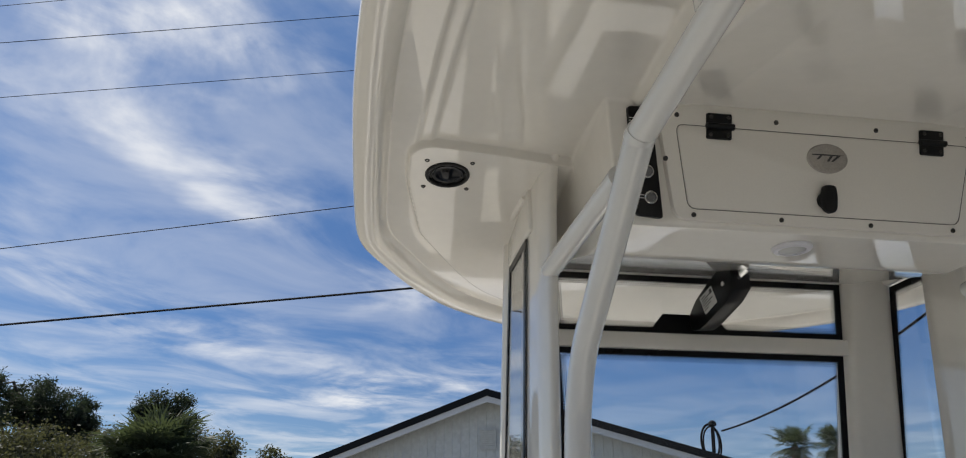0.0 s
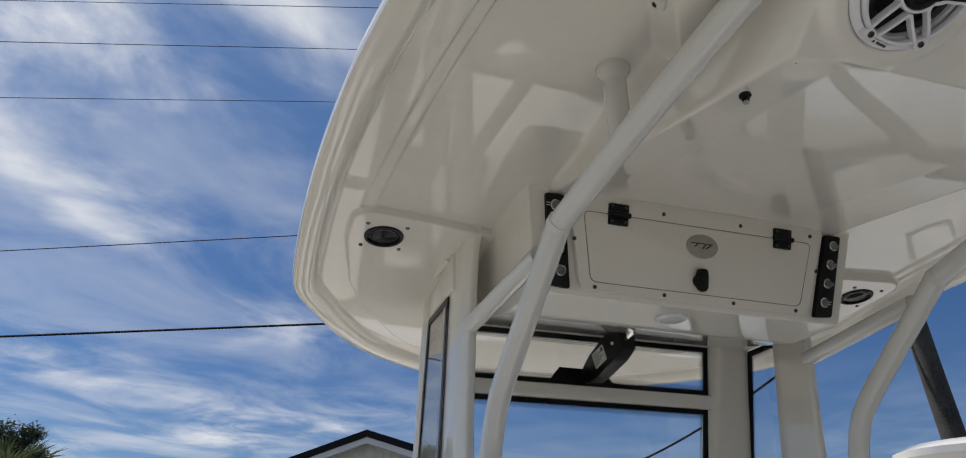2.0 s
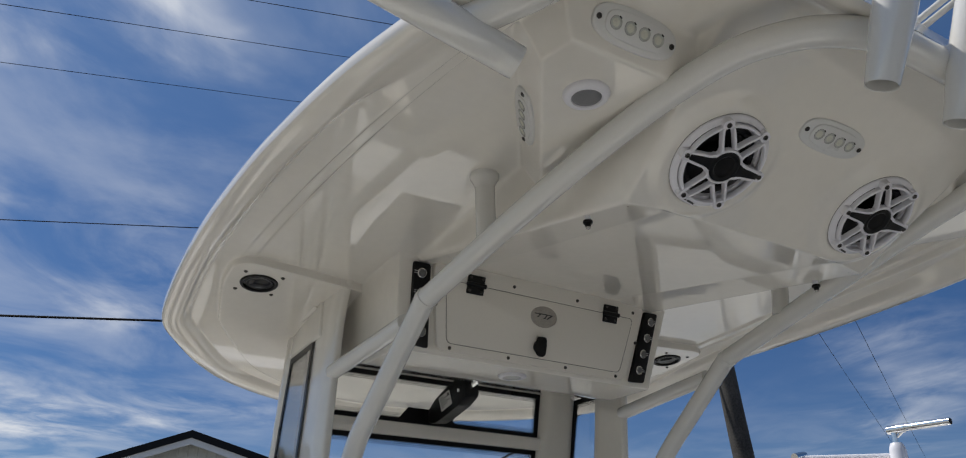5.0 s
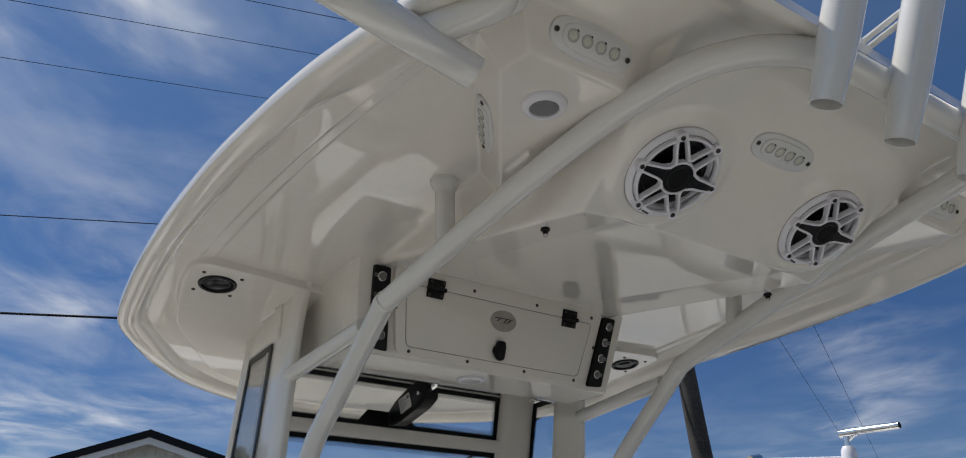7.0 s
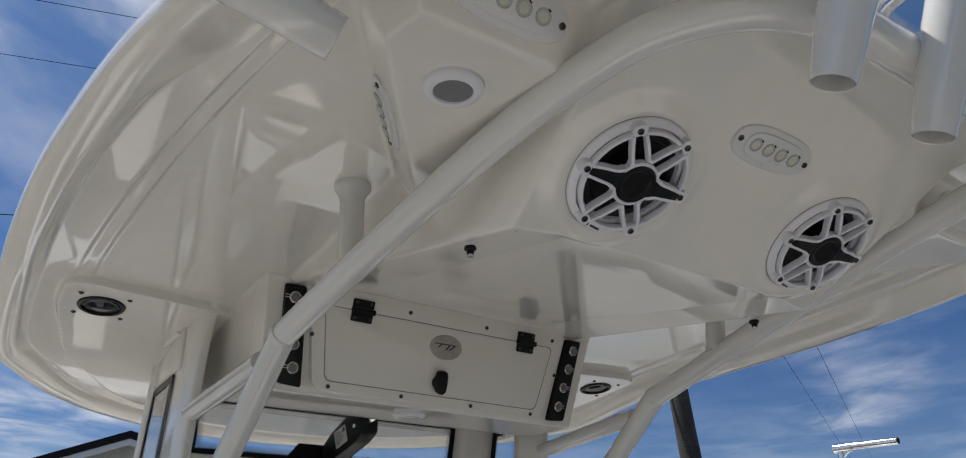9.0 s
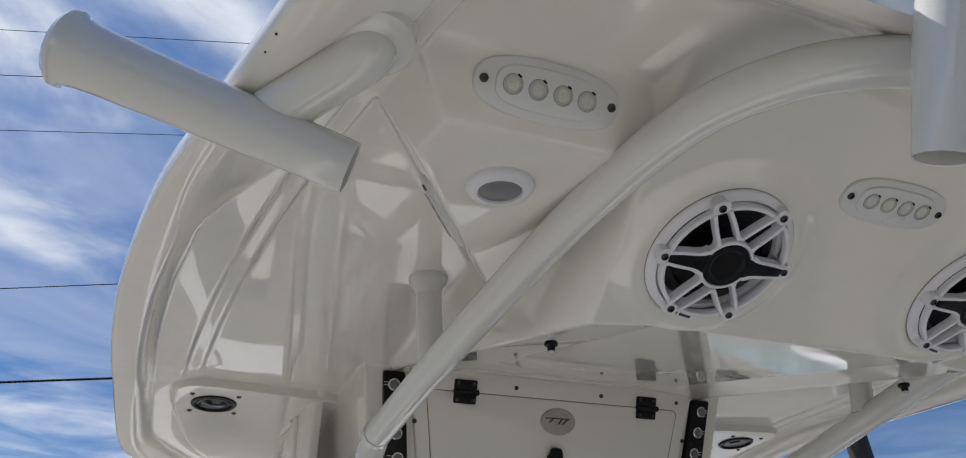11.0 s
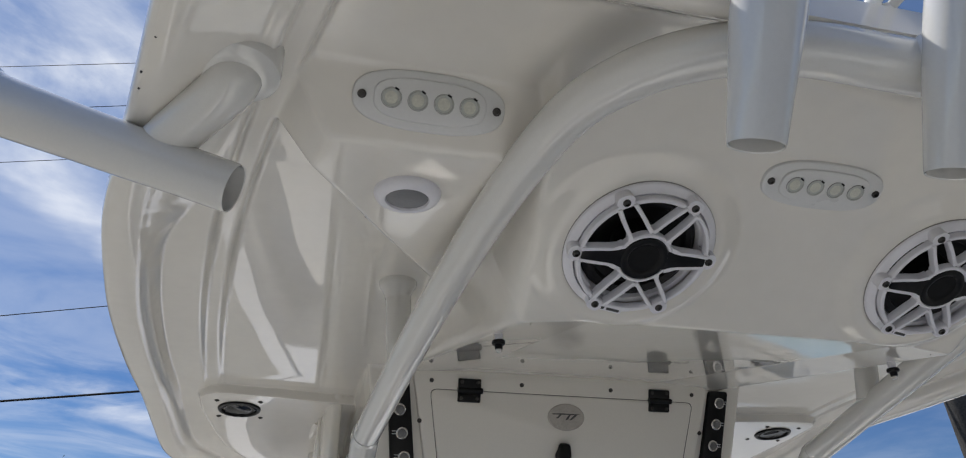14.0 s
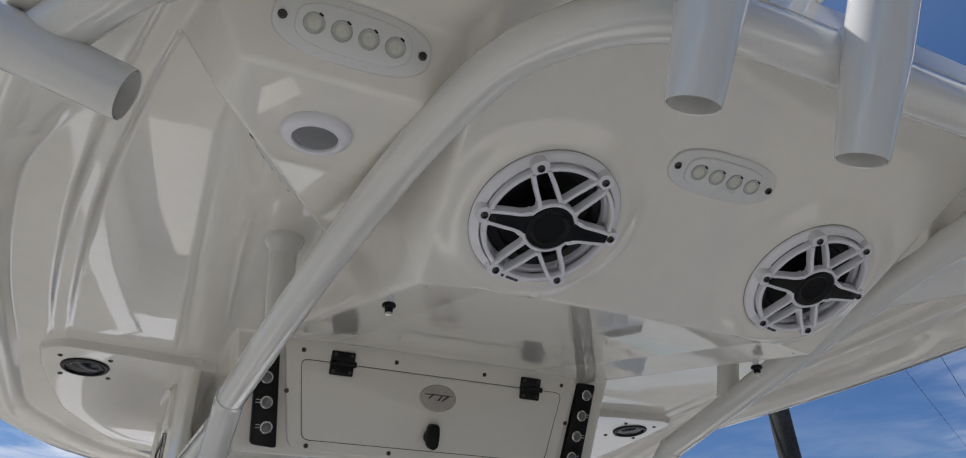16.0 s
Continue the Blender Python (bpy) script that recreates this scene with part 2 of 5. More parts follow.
LEAF_PINE = leaf_material("pine_needles", (0.030, 0.042, 0.032), (0.013, 0.020, 0.016), 0.6)
LEAF_OAK = leaf_material("oak_leaves", (0.080, 0.082, 0.052), (0.030, 0.036, 0.024), 0.5)
LEAF_PALM = leaf_material("palm_fronds", (0.056, 0.072, 0.046), (0.022, 0.032, 0.020), 1.5)
WHITE_HULL = material("white_hull_paint", (0.58, 0.58, 0.56), 0.15, spread=0.05, scale=1, fine=20, coat=0.5)
# kept dark so that the added wall behind bounces little light
BLOCK_WALL_GREY = material("grey_block_wall", (0.09, 0.09, 0.088), 0.7, spread=0.1, scale=0.8, fine=12)
BARK = material("bark", (0.11, 0.085, 0.06), 0.9, spread=0.3, scale=3, fine=30, bump=0.7)
TIMBER = material("timber_block", (0.26, 0.18, 0.10), 0.8, spread=0.25, scale=4, fine=40, bump=0.5)

# ---- mesh helpers ----


def finish(name, bm, mat, smooth=True, angle=35):
    me = bpy.data.meshes.new(name)
    bmesh.ops.recalc_face_normals(bm, faces=bm.faces)
    bm.to_mesh(me)
    bm.free()
    me.materials.append(mat)
    if smooth:
        me.polygons.foreach_set("use_smooth", [True] * len(me.polygons))
        me.set_sharp_from_angle(angle=radians(angle))
    return me


def part(name, bm, mat, parent=None, label="", smooth=True, angle=35):
    ob = new(name, finish(name, bm, mat, smooth, angle))
    ob.parent = parent
    if label:
        ob["label"] = label
    return ob


def thing(name, label, category, group="", kind=""):
    return tagged(new(name), label, category, group, kind)


def face_frame(origin, normal, xdir=(1, 0, 0)):
    """A pose whose z is the normal and whose x lies along xdir."""
    z = Vector(normal).normalized()
    x = Vector(xdir)
    x = (x - z * x.dot(z)).normalized()
    y = z.cross(x)
    m = Matrix((x, y, z)).transposed().to_4x4()
    m.translation = Vector(origin)
    return m


def grid_faces(bm, rows, close=False):
    for a, b in zip(rows, rows[1:]):
        n = len(a)
        for i in range(n if close else n - 1):
            j = (i + 1) % n
            bm.faces.new((a[i], a[j], b[j], b[i]))


def lathe(bm, profile, m=Matrix(), n=32, sx=1.0, sy=1.0):
    """Turns a profile of (radius, height) round the z of m; a zero radius closes it."""
    rows = []
    for r, h in profile:
        if r <= 1e-6:
            rows.append([bm.verts.new(m @ Vector((0, 0, h)))])
        else:
            rows.append([bm.verts.new(m @ Vector((sx * r * math.cos(2 * math.pi * i / n), sy * r * math.sin(2 * math.pi * i / n), h))) for i in range(n)])
    for a, b in zip(rows, rows[1:]):
        for i in range(n):
            j = (i + 1) % n
            if len(a) == 1 and len(b) > 1:
                bm.faces.new((a[0], b[j], b[i]))
            elif len(b) == 1 and len(a) > 1:
                bm.faces.new((a[i], a[j], b[0]))
            elif len(a) > 1:
                bm.faces.new((a[i], a[j], b[j], b[i]))
    return bm


def spline(pts, n=10):
    """A smooth line through the points."""
    p = [Vector(v) for v in pts]
    p = [2 * p[0] - p[1], *p, 2 * p[-1] - p[-2]]
    out = []
    for i in range(1, len(p) - 2):
        a, b, c, d = p[i - 1:i + 3]
        for k in range(n):
            s = k / n
            out.append(0.5 * (2 * b + (c - a) * s + (2 * a - 5 * b + 4 * c - d) * s * s + (3 * b - a - 3 * c + d) * s ** 3))
    out.append(p[-2])
    return out


def sweep(bm, pts, radius, n=20, caps=True, ry=None):
    """A round (or, with ry, oval) bar along a line; radius may be a list."""
    pts = [Vector(p) for p in pts]
    rows, up = [], None
    for i, p in enumerate(pts):
        d = (pts[min(i + 1, len(pts) - 1)] - pts[max(i - 1, 0)]).normalized()
        if up is None:
            up = d.cross(Vector((0, 0, 1)) if abs(d.z) < 0.9 else Vector((1, 0, 0))).normalized()
        up = (up - d * up.dot(d)).normalized()
        side = d.cross(up)
        r = radius[i] if isinstance(radius, (list, tuple)) else radius
        r2 = r if ry is None else ry
        rows.append([bm.verts.new(p + up * r * math.cos(2 * math.pi * k / n) + side * r2 * math.sin(2 * math.pi * k / n)) for k in range(n)])
    grid_faces(bm, rows, close=True)
    if caps:
        bm.faces.new(rows[0][::-1])
        bm.faces.new(rows[-1])
    return bm


def round_rect(w, h, r, n=6):
    out = []
    for cx, cy, a0 in ((w / 2 - r, h / 2 - r, 0), (-w / 2 + r, h / 2 - r, 90), (-w / 2 + r, -h / 2 + r, 180), (w / 2 - r, -h / 2 + r, 270)):
        for k in range(n + 1):
            a = radians(a0 + 90 * k / n)
            out.append((cx + r * math.cos(a), cy + r * math.sin(a)))
    return out


def round_poly(pts, r, n=4):
    """The corners of a polygon rounded."""
    out = []
    for i, p in enumerate(pts):
        p, a, b = Vector(p), Vector(pts[i - 1]), Vector(pts[(i + 1) % len(pts)])
        da, db = (a - p), (b - p)
        q = min(r, da.length * 0.45, db.length * 0.45)
        s, e = p + da.normalized() * q, p + db.normalized() * q
        for k in range(n + 1):
            t = k / n
            out.append(tuple(s * (1 - t) ** 2 + p * 2 * t * (1 - t) + e * t * t))
    return out


def plate(bm, outline, z0, z1, m=Matrix(), edge=0.0):
    """A flat slab from an outline, with softened upper edges, from z0 to z1 (z1 is the front)."""
    c = Vector((sum(p[0] for p in outline) / len(outline), sum(p[1] for p in outline) / len(outline)))

    def ring(z, inset):
        row = []
        n = len(outline)
        for i in range(n):
            p = Vector(outline[i])
            a, b = Vector(outline[i - 1]), Vector(outline[(i + 1) % n])
            t = (b - a)
            nrm = Vector((-t.y, t.x)).normalized() if t.length > 1e-9 else (c - p).normalized()
            if nrm.dot(c - p) < 0:
                nrm = -nrm
            q = p + nrm * inset
            row.append(bm.verts.new(m @ Vector((q.x, q.y, z))))
        return row
    sgn = 1 if z1 > z0 else -1
    rows = [ring(z0, 0)]
    if edge:
        rows += [ring(z1 - sgn * edge, 0), ring(z1 - sgn * edge * 0.3, edge * 0.3), ring(z1, edge)]
    else:
        rows += [ring(z1, 0)]
    grid_faces(bm, rows, close=True)
    bm.faces.new(rows[0][::-1])
    bm.faces.new(rows[-1])
    return bm


def frame_plate(bm, outer, inner, z0, z1, m=Matrix()):
    """A flat frame between two outlines of the same number of points."""
    vo0 = [bm.verts.new(m @ Vector((*p, z0))) for p in outer]
    vo1 = [bm.verts.new(m @ Vector((*p, z1))) for p in outer]
    vi0 = [bm.verts.new(m @ Vector((*p, z0))) for p in inner]
    vi1 = [bm.verts.new(m @ Vector((*p, z1))) for p in inner]
    grid_faces(bm, [vo0, vo1, vi1, vi0, vo0], close=True)
    return bm


def block(bm, sx, sy, sz, m=Matrix(), bevel=0.0, seg=2):
    r = bmesh.ops.create_cube(bm, size=1.0, matrix=m @ Matrix.Diagonal((sx, sy, sz, 1)))
    if bevel:
        edges = {e for v in r["verts"] for e in v.link_edges}
        bmesh.ops.bevel(bm, geom=list(edges), offset=bevel, segments=seg, affect="EDGES", profile=0.5)
    return bm


def screw(parent, m, r=0.0045, name="screw"):
    """A pan-head screw with a dark cross recess, on the plane of m."""
    bm = bmesh.new()
    lathe(bm, [(r, -0.001), (r, r * 0.25), (r * 0.8, r * 0.5), (r * 0.55, r * 0.55), (r * 0.5, r * 0.1), (0, r * 0.05)], m, 12)
    return part(name, bm, SCREW, parent)

# ---- setting ----
GROUND_Z, SOLE_Z = -3.30, -2.05
bm = bmesh.new()
gr = []
for r in (0, 6, 14, 30, 70, 200, 700, 2600):
    gr.append([bm.verts.new((r * math.cos(2 * math.pi * k / 48), r * math.sin(2 * math.pi * k / 48), GROUND_Z + (0.03 * noise.noise((r, k, 0)) if 0 < r < 100 else 0))) for k in range(48)] if r else [bm.verts.new((0, 0, GROUND_Z))])
for k in range(48):
    bm.faces.new((gr[0][0], gr[1][k], gr[1][(k + 1) % 48]))
grid_faces(bm, gr[1:], close=True)
tagged(part("ground", bm, GROUND), "pale crushed shell and sand yard ground", "ground", kind="structure")

# unseen plain wall closing the yard, added to hold back light from behind
bm = bmesh.new()
block(bm, 26.0, 0.25, 4.4, Matrix.Translation((7.0, -8.5, GROUND_Z + 2.2)))
tagged(part("light_block_wall", bm, BLOCK_WALL_GREY), "unseen plain grey wall, added to cut light from behind", "wall", kind="structure")

# ---- the boat below the top ----
hull = thing("boat_hull", "cream centre-console boat hull standing on timber blocks", "boat")
stations = [(-3.3, 1.20), (-2.4, 1.27), (-1.2, 1.30), (0.2, 1.29), (1.6, 1.18), (2.8, 1.02), (3.8, 0.78), (4.6, 0.45), (5.3, 0.04)]
bm = bmesh.new()
rows = []
for y, w in stations:
    sheer = -1.38 + 0.05 * max(0, y) ** 1.3 * 0.6
    keel = -2.95 + (0.13 * max(0, y - 2.0) ** 1.6)
    wi = max(w - 0.16, 0.01)
    prof = [(0, keel), (w * 0.45, keel + 0.14), (w * 0.86, keel + 0.36), (w * 0.93, keel + 0.42), (w, sheer - 0.03), (w - 0.02, sheer),
            (wi + 0.02, sheer), (wi, sheer - 0.03), (wi - 0.02 if wi > 0.05 else wi, SOLE_Z - 0.02)]
    rows.append([bm.verts.new((x, y, z)) for x, z in prof] + [])
    rows[-1] = [bm.verts.new((-x, y, z)) for x, z in prof[:0:-1]] + rows[-1]
grid_faces(bm, rows)
bm.faces.new([v for v in rows[0]])
part("hull_shell", bm, GEL, hull)
bm = bmesh.new()
srow = [[bm.verts.new((sx * max(w - 0.17, 0.02), y, SOLE_Z)) for sx in (-1, -0.5, 0, 0.5, 1)] for y, w in stations[:-1]]
grid_faces(bm, srow)
part("deck_sole", bm, DECK, hull, "cream non-skid cockpit sole")
bm = bmesh.new()
rows = []
for y, w in ((3.35, 0.73), (3.8, 0.62), (4.2, 0.46), (4.6, 0.29), (4.95, 0.12)):
    z = -1.40 + 0.05 * y ** 1.3 * 0.6
    rows.append([bm.verts.new((sx * w, y, z + 0.03 * (1 - sx * sx))) for sx in (-1, -0.5, 0, 0.5, 1)])
rows.insert(0, [bm.verts.new((v.co.x, v.co.y - 0.02, SOLE_Z)) for v in rows[0]])
grid_faces(bm, rows)
part("foredeck", bm, GEL, hull, "glossy cream foredeck")
for sx in (-1, 1):
    bm = bmesh.new()
    plate(bm, round_poly([(sx * 0.52, 1.75), (sx * 0.99, 1.75), (sx * 0.84, 2.8), (sx * 0.72, 3.34), (sx * 0.40, 3.34)], 0.08, 4), SOLE_Z, -1.62, Matrix(), 0.03)
    part("bow_seat", bm, GEL, hull, "moulded cream bow seat")
for y in (-2.6, 0.0, 2.2):
    b = thing("keel_block", "stacked timber block under the boat keel", "block", "keel blocks")
    bm = bmesh.new()
    top = -2.93 + (0.13 * max(0, y - 2.0) ** 1.6)
    block(bm, 0.9, 0.3, top - GROUND_Z, Matrix.Translation((0, y, (top + GROUND_Z) / 2)), 0.01)
    part("beam", bm, TIMBER, b)

# helm console carrying the windshield
console = thing("helm_console", "cream moulded helm console below the windshield", "console")
bm = bmesh.new()
outline = round_poly([(-0.56, 0.18), (0.56, 0.18), (0.58, 0.95), (0.30, 1.35), (-0.30, 1.35), (-0.58, 0.95)], 0.12, 6)
plate(bm, outline, SOLE_Z - 0.002, -0.98, Matrix(), 0.05)
part("console_body", bm, GEL, console)
bm = bmesh.new()
plate(bm, round_poly([(-0.44, -0.26), (0.44, -0.26), (0.44, 0.26), (-0.44, 0.26)], 0.04), 0, 0.012, face_frame((0, 0.172, -1.25), (0, -1, 0.0)), 0.004)
part("dash_panel", bm, BLACK_PLASTIC, console, "black dash panel")

# ---- hardtop ----
top = thing("hardtop", "glossy cream moulded fibreglass boat hardtop, seen from below", "hardtop")
EDGE = [(-1.272, 0.66), (-1.262, 0.715), (-1.23, 0.752), (-1.17, 0.776), (-1.05, 0.808), (-0.96, 0.832), (-0.85, 0.862), (-0.7, 0.900), (-0.5, 0.932), (-0.3, 0.955), (0.0, 0.972),
        (0.3, 0.975), (0.46, 0.973), (0.56, 0.969), (0.62, 0.961), (0.665, 0.947), (0.71, 0.924), (0.77, 0.889), (0.86, 0.838), (0.96, 0.780), (1.06, 0.715), (1.13, 0.655), (1.20, 0.580), (1.26, 0.505), (1.31, 0.430), (1.37, 0.320), (1.41, 0.18), (1.425, 0.04)]
edge_line = np.array([tuple(v)[:2] for v in spline([(w, y, 0) for y, w in EDGE], 8)])


def edge_width(y):
    return np.interp(y, edge_line[:, 1], edge_line[:, 0])


def step(v, a, b):
    t = np.clip((v - a) / (b - a), 0, 1)
    return t * t * (3 - 2 * t)


def flange_z(y):
    return 0.050 - 0.088 * step(y, 0.12, 0.95)


def rim_z(y):
    return flange_z(y) - 0.002 * np.clip((-0.9 - y) / 0.35, 0, 1)


def soft_min(a, b, k=0.006):
    return -k * np.logaddexp(-a / k, -b / k)


def soft_max(a, b, k=0.004):
    return k * np.logaddexp(a / k, b / k)


POD_Y, POD_Z, POD_SLOPE = -0.776, -0.060, 0.58
SPEAKER_XS, SPEAKER_Y = (-0.2275, 0.2205), -0.889


def edge_distance(x, y):
    """How far inside the top's outline a place lies."""
    line = np.vstack([edge_line[::2], edge_line[::-2] * (-1, 1)])
    line = np.vstack([line, line[:1]])
    best = np.full(x.shape, 9.0)
    for a, b in zip(line, line[1:]):
        d = b - a
        t = np.clip(((x - a[0]) * d[0] + (y - a[1]) * d[1]) / (d @ d + 1e-12), 0, 1)
        best = np.minimum(best, np.hypot(x - a[0] - t * d[0], y - a[1] - t * d[1]))
    return best


def liner_z(x, y, d):
    """The height of the moulded liner."""
    ax = np.abs(x)
    crease = np.polyval(np.polyfit([-1.25, -1.15, -0.85, -0.45, 0.1, 0.22], [0.618, 0.648, 0.717, 0.783, 0.818, 0.828], 3), np.clip(y, -1.27, 0.4))
    aft = step(y, 0.36, 0.27)
    flange_ = flange_z(y)
    inner_rise = 0.007 + 0.030 * np.clip((0.20 - y) / 1.0, 0, 1)
    z = flange_ + 0.034 + aft * inner_rise * (0.5 * step(ax, crease + 0.024, crease + 0.010) + 0.5 * step(ax, crease - 0.010, crease - 0.024))
    # lamp pads in the forward corners, running on forward inside a band along the rim
    a = (0.210 + (0.835 - ax) * 0.11 + 0.05 * np.maximum(0.66 - ax, 0) - y) * 0.99
    b = 0.118 + 0.034 * step(y, 0.32, 0.60) - d
    r = 0.06
    s = np.hypot(np.maximum(a + r, 0), np.maximum(b + r, 0)) - r + np.minimum(np.maximum(a, b) + r, 0)
    cove = step(y, 0.50, 0.40)
    slope = 6.0 - (3.6 * cove + 3.5 * (1 - cove)) * step(ax, 0.80, 0.845) * step(b, -0.03, 0.0)
    z = soft_min(z, flange_ + 0.019 + slope * np.maximum(s, 0), 0.0012)
    # centre body: a sloping ceiling panel forward, the speaker face aft
    w = np.where(y > POD_Y, 0.352 + 0.085 * (y - POD_Y), 0.352 + 0.02 * (POD_Y - y))
    fore_panel = POD_Z + 0.2 * (y - POD_Y) - 0.08 * np.maximum(ax - 0.250, 0)
    body = soft_max(fore_panel, POD_Z + POD_SLOPE * (POD_Y - y), 0.0012)
    side = POD_Z - 0.004 + np.where(y > POD_Y, 0.2 * (y - POD_Y), 0.35 * (POD_Y - y)) + 2.4 * (ax - w)
    body = soft_max(body, side, 0.0055)
    for sx in SPEAKER_XS:
        r = np.hypot(x - sx, (y - SPEAKER_Y) * 1.156)
        body = body - 0.013 * step(r, 0.146, 0.108) * step(body, 0.12, 0.05) + 0.05 * step(r, 0.096, 0.088)
    z = soft_min(z, body)
    # corner pods that carry the dome lamps and spreader lamps
    ex, ey = 0.648 - 0.432, -0.928 + 0.605
    n = math.hypot(ex, ey)
    out = ((ax - 0.648) * -ey + (y + 0.928) * ex) / n
    pod = soft_max(np.full_like(z, 0.046), 0.046 + 1.7 * out, 0.0012)
    pod = soft_max(pod, 0.046 + 1.6 * (-0.985 - y), 0.0018)
    pod = soft_max(pod, 0.046 + 1.25 * (0.977 * (ax - 0.629) - 0.215 * (y + 0.989)), 0.0016)
    pod = soft_max(pod, 0.046 + 2.5 * (0.385 - ax), 0.004)
    z = soft_min(z, pod, 0.003)
    # housing of the electronics box, running forward to the windshield
    house_ = soft_max(-0.147 + 0.02 * (y - 0.1), -0.1435 + 0.258 * (y - 0.28), 0.002)
    house_ = soft_max(house_, 0.05 - (y - 0.022) / 0.30, 0.004)
    house_ = soft_max(house_, -0.15 + 0.17 * np.maximum(0, y - 0.1) + 6.5 * (ax - 0.436 - 0.06 * np.maximum(0, y)), 0.004)
    house_ = np.where(y > 0.72, 1.0, house_)
    z = soft_min(z, house_, 0.0022)
    # rolled rim with one step inside it
    rz = rim_z(y)
    flange = rz - 0.002 * np.sin(np.clip(d / 0.045, 0, 1) * math.pi)
    q = step(y, -0.55, -0.85)
    t = np.clip((d - 0.036 + 0.031 * q) / (0.034 + 0.075 * q), 0, 1)
    return flange + (z - flange) * (q * t * t * (3 - 2 * t) + (1 - q) * t ** 1.7)


ys = np.concatenate([np.linspace(-1.272, -1.20, 22), np.linspace(-1.195, 0.13, 400), np.linspace(0.131, 0.31, 190), np.linspace(0.3125, 0.55, 90), np.linspace(0.556, 1.30, 110), np.linspace(1.304, 1.425, 30)])
us = np.concatenate([np.linspace(0, 0.90, 240)[:-1], np.linspace(0.90, 1.0, 34)])
us = np.concatenate([-us[:0:-1], us])
Y = np.repeat(ys[:, None], len(us), 1)
X = us[None, :] * edge_width(ys)[:, None]
Z = liner_z(X, Y, edge_distance(X, Y))
nr, nc = X.shape
faces = [(i * nc + j, (i + 1) * nc + j, (i + 1) * nc + j + 1, i * nc + j + 1) for i in range(nr - 1) for j in range(nc - 1)]
me = bpy.data.meshes.new("liner")
me.from_pydata(np.stack([X, Y, Z], -1).reshape(-1, 3).tolist(), [], faces)
me.materials.append(GEL)
me.polygons.foreach_set("use_smooth", [True] * len(me.polygons))
liner = new("liner", me)
liner.parent = top
# outer shell: rolled side and crowned deck above
ring_pts = [Vector((x, y, 0)) for x, y in edge_line[1:]] + [Vector((-x, y, 0)) for x, y in edge_line[::-1][:-1]] + [Vector((x, -1.272, 0)) for x in np.linspace(-0.66, 0.66, 26)]
bm = bmesh.new()
rows = []
for off, dz, zs in ((0.0, 0.0, 1), (0.005, 0.002, 1), (0.009, 0.008, 1), (0.011, 0.022, 1), (0.010, 0.050, 1), (0.000, 0.078, 1), (-0.03, 0.092, 1), (-0.25, 0.125, 0.5), (-0.55, 0.15, 0.2), (-0.8, 0.16, 0)):
    row = []
    for p in ring_pts:
        dirn = Vector((p.x, (p.y - 0.05) * 0.8, 0)).normalized()
        aft_ = float(step(p.y, -1.18, -1.262))
        off_ = off - aft_ * max(off, 0.0) - aft_ * 0.22 * min(dz, 0.092) if off > -0.1 else off
        q = p + dirn * off_ if off > -0.1 else p * (1 + off)
        base = float(rim_z(p.y)) * zs + 0.055 * (1 - zs)
        row.append(bm.verts.new((q.x, q.y, base + dz if off < -0.1 else base + dz * (0.54 + 0.10 * float(step(p.y, -1.22, -1.262)) + 0.46 * float(step(p.y, 0.1, 0.6))))))
    rows.append(row)
grid_faces(bm, rows, close=True)
bm.faces.new(rows[-1])
part("top_shell", bm, GEL, top)


def liner_at(x, y):
    X1, Y1 = np.array([float(x)]), np.array([float(y)])
    return float(liner_z(X1, Y1, edge_distance(X1, Y1))[0])


# small screws on the rim and beside the speaker face
for x, y in ((-0.816, -1.026), (-0.810, -1.054), (-0.790, -1.110), (-0.693, -1.035), (-0.704, -1.014), (-0.329, -0.748), (0.329, -0.748), (0.816, -1.026)):
    screw(top, face_frame((x, y, liner_at(x, y)), (0, -0.1, -1)), 0.0012)

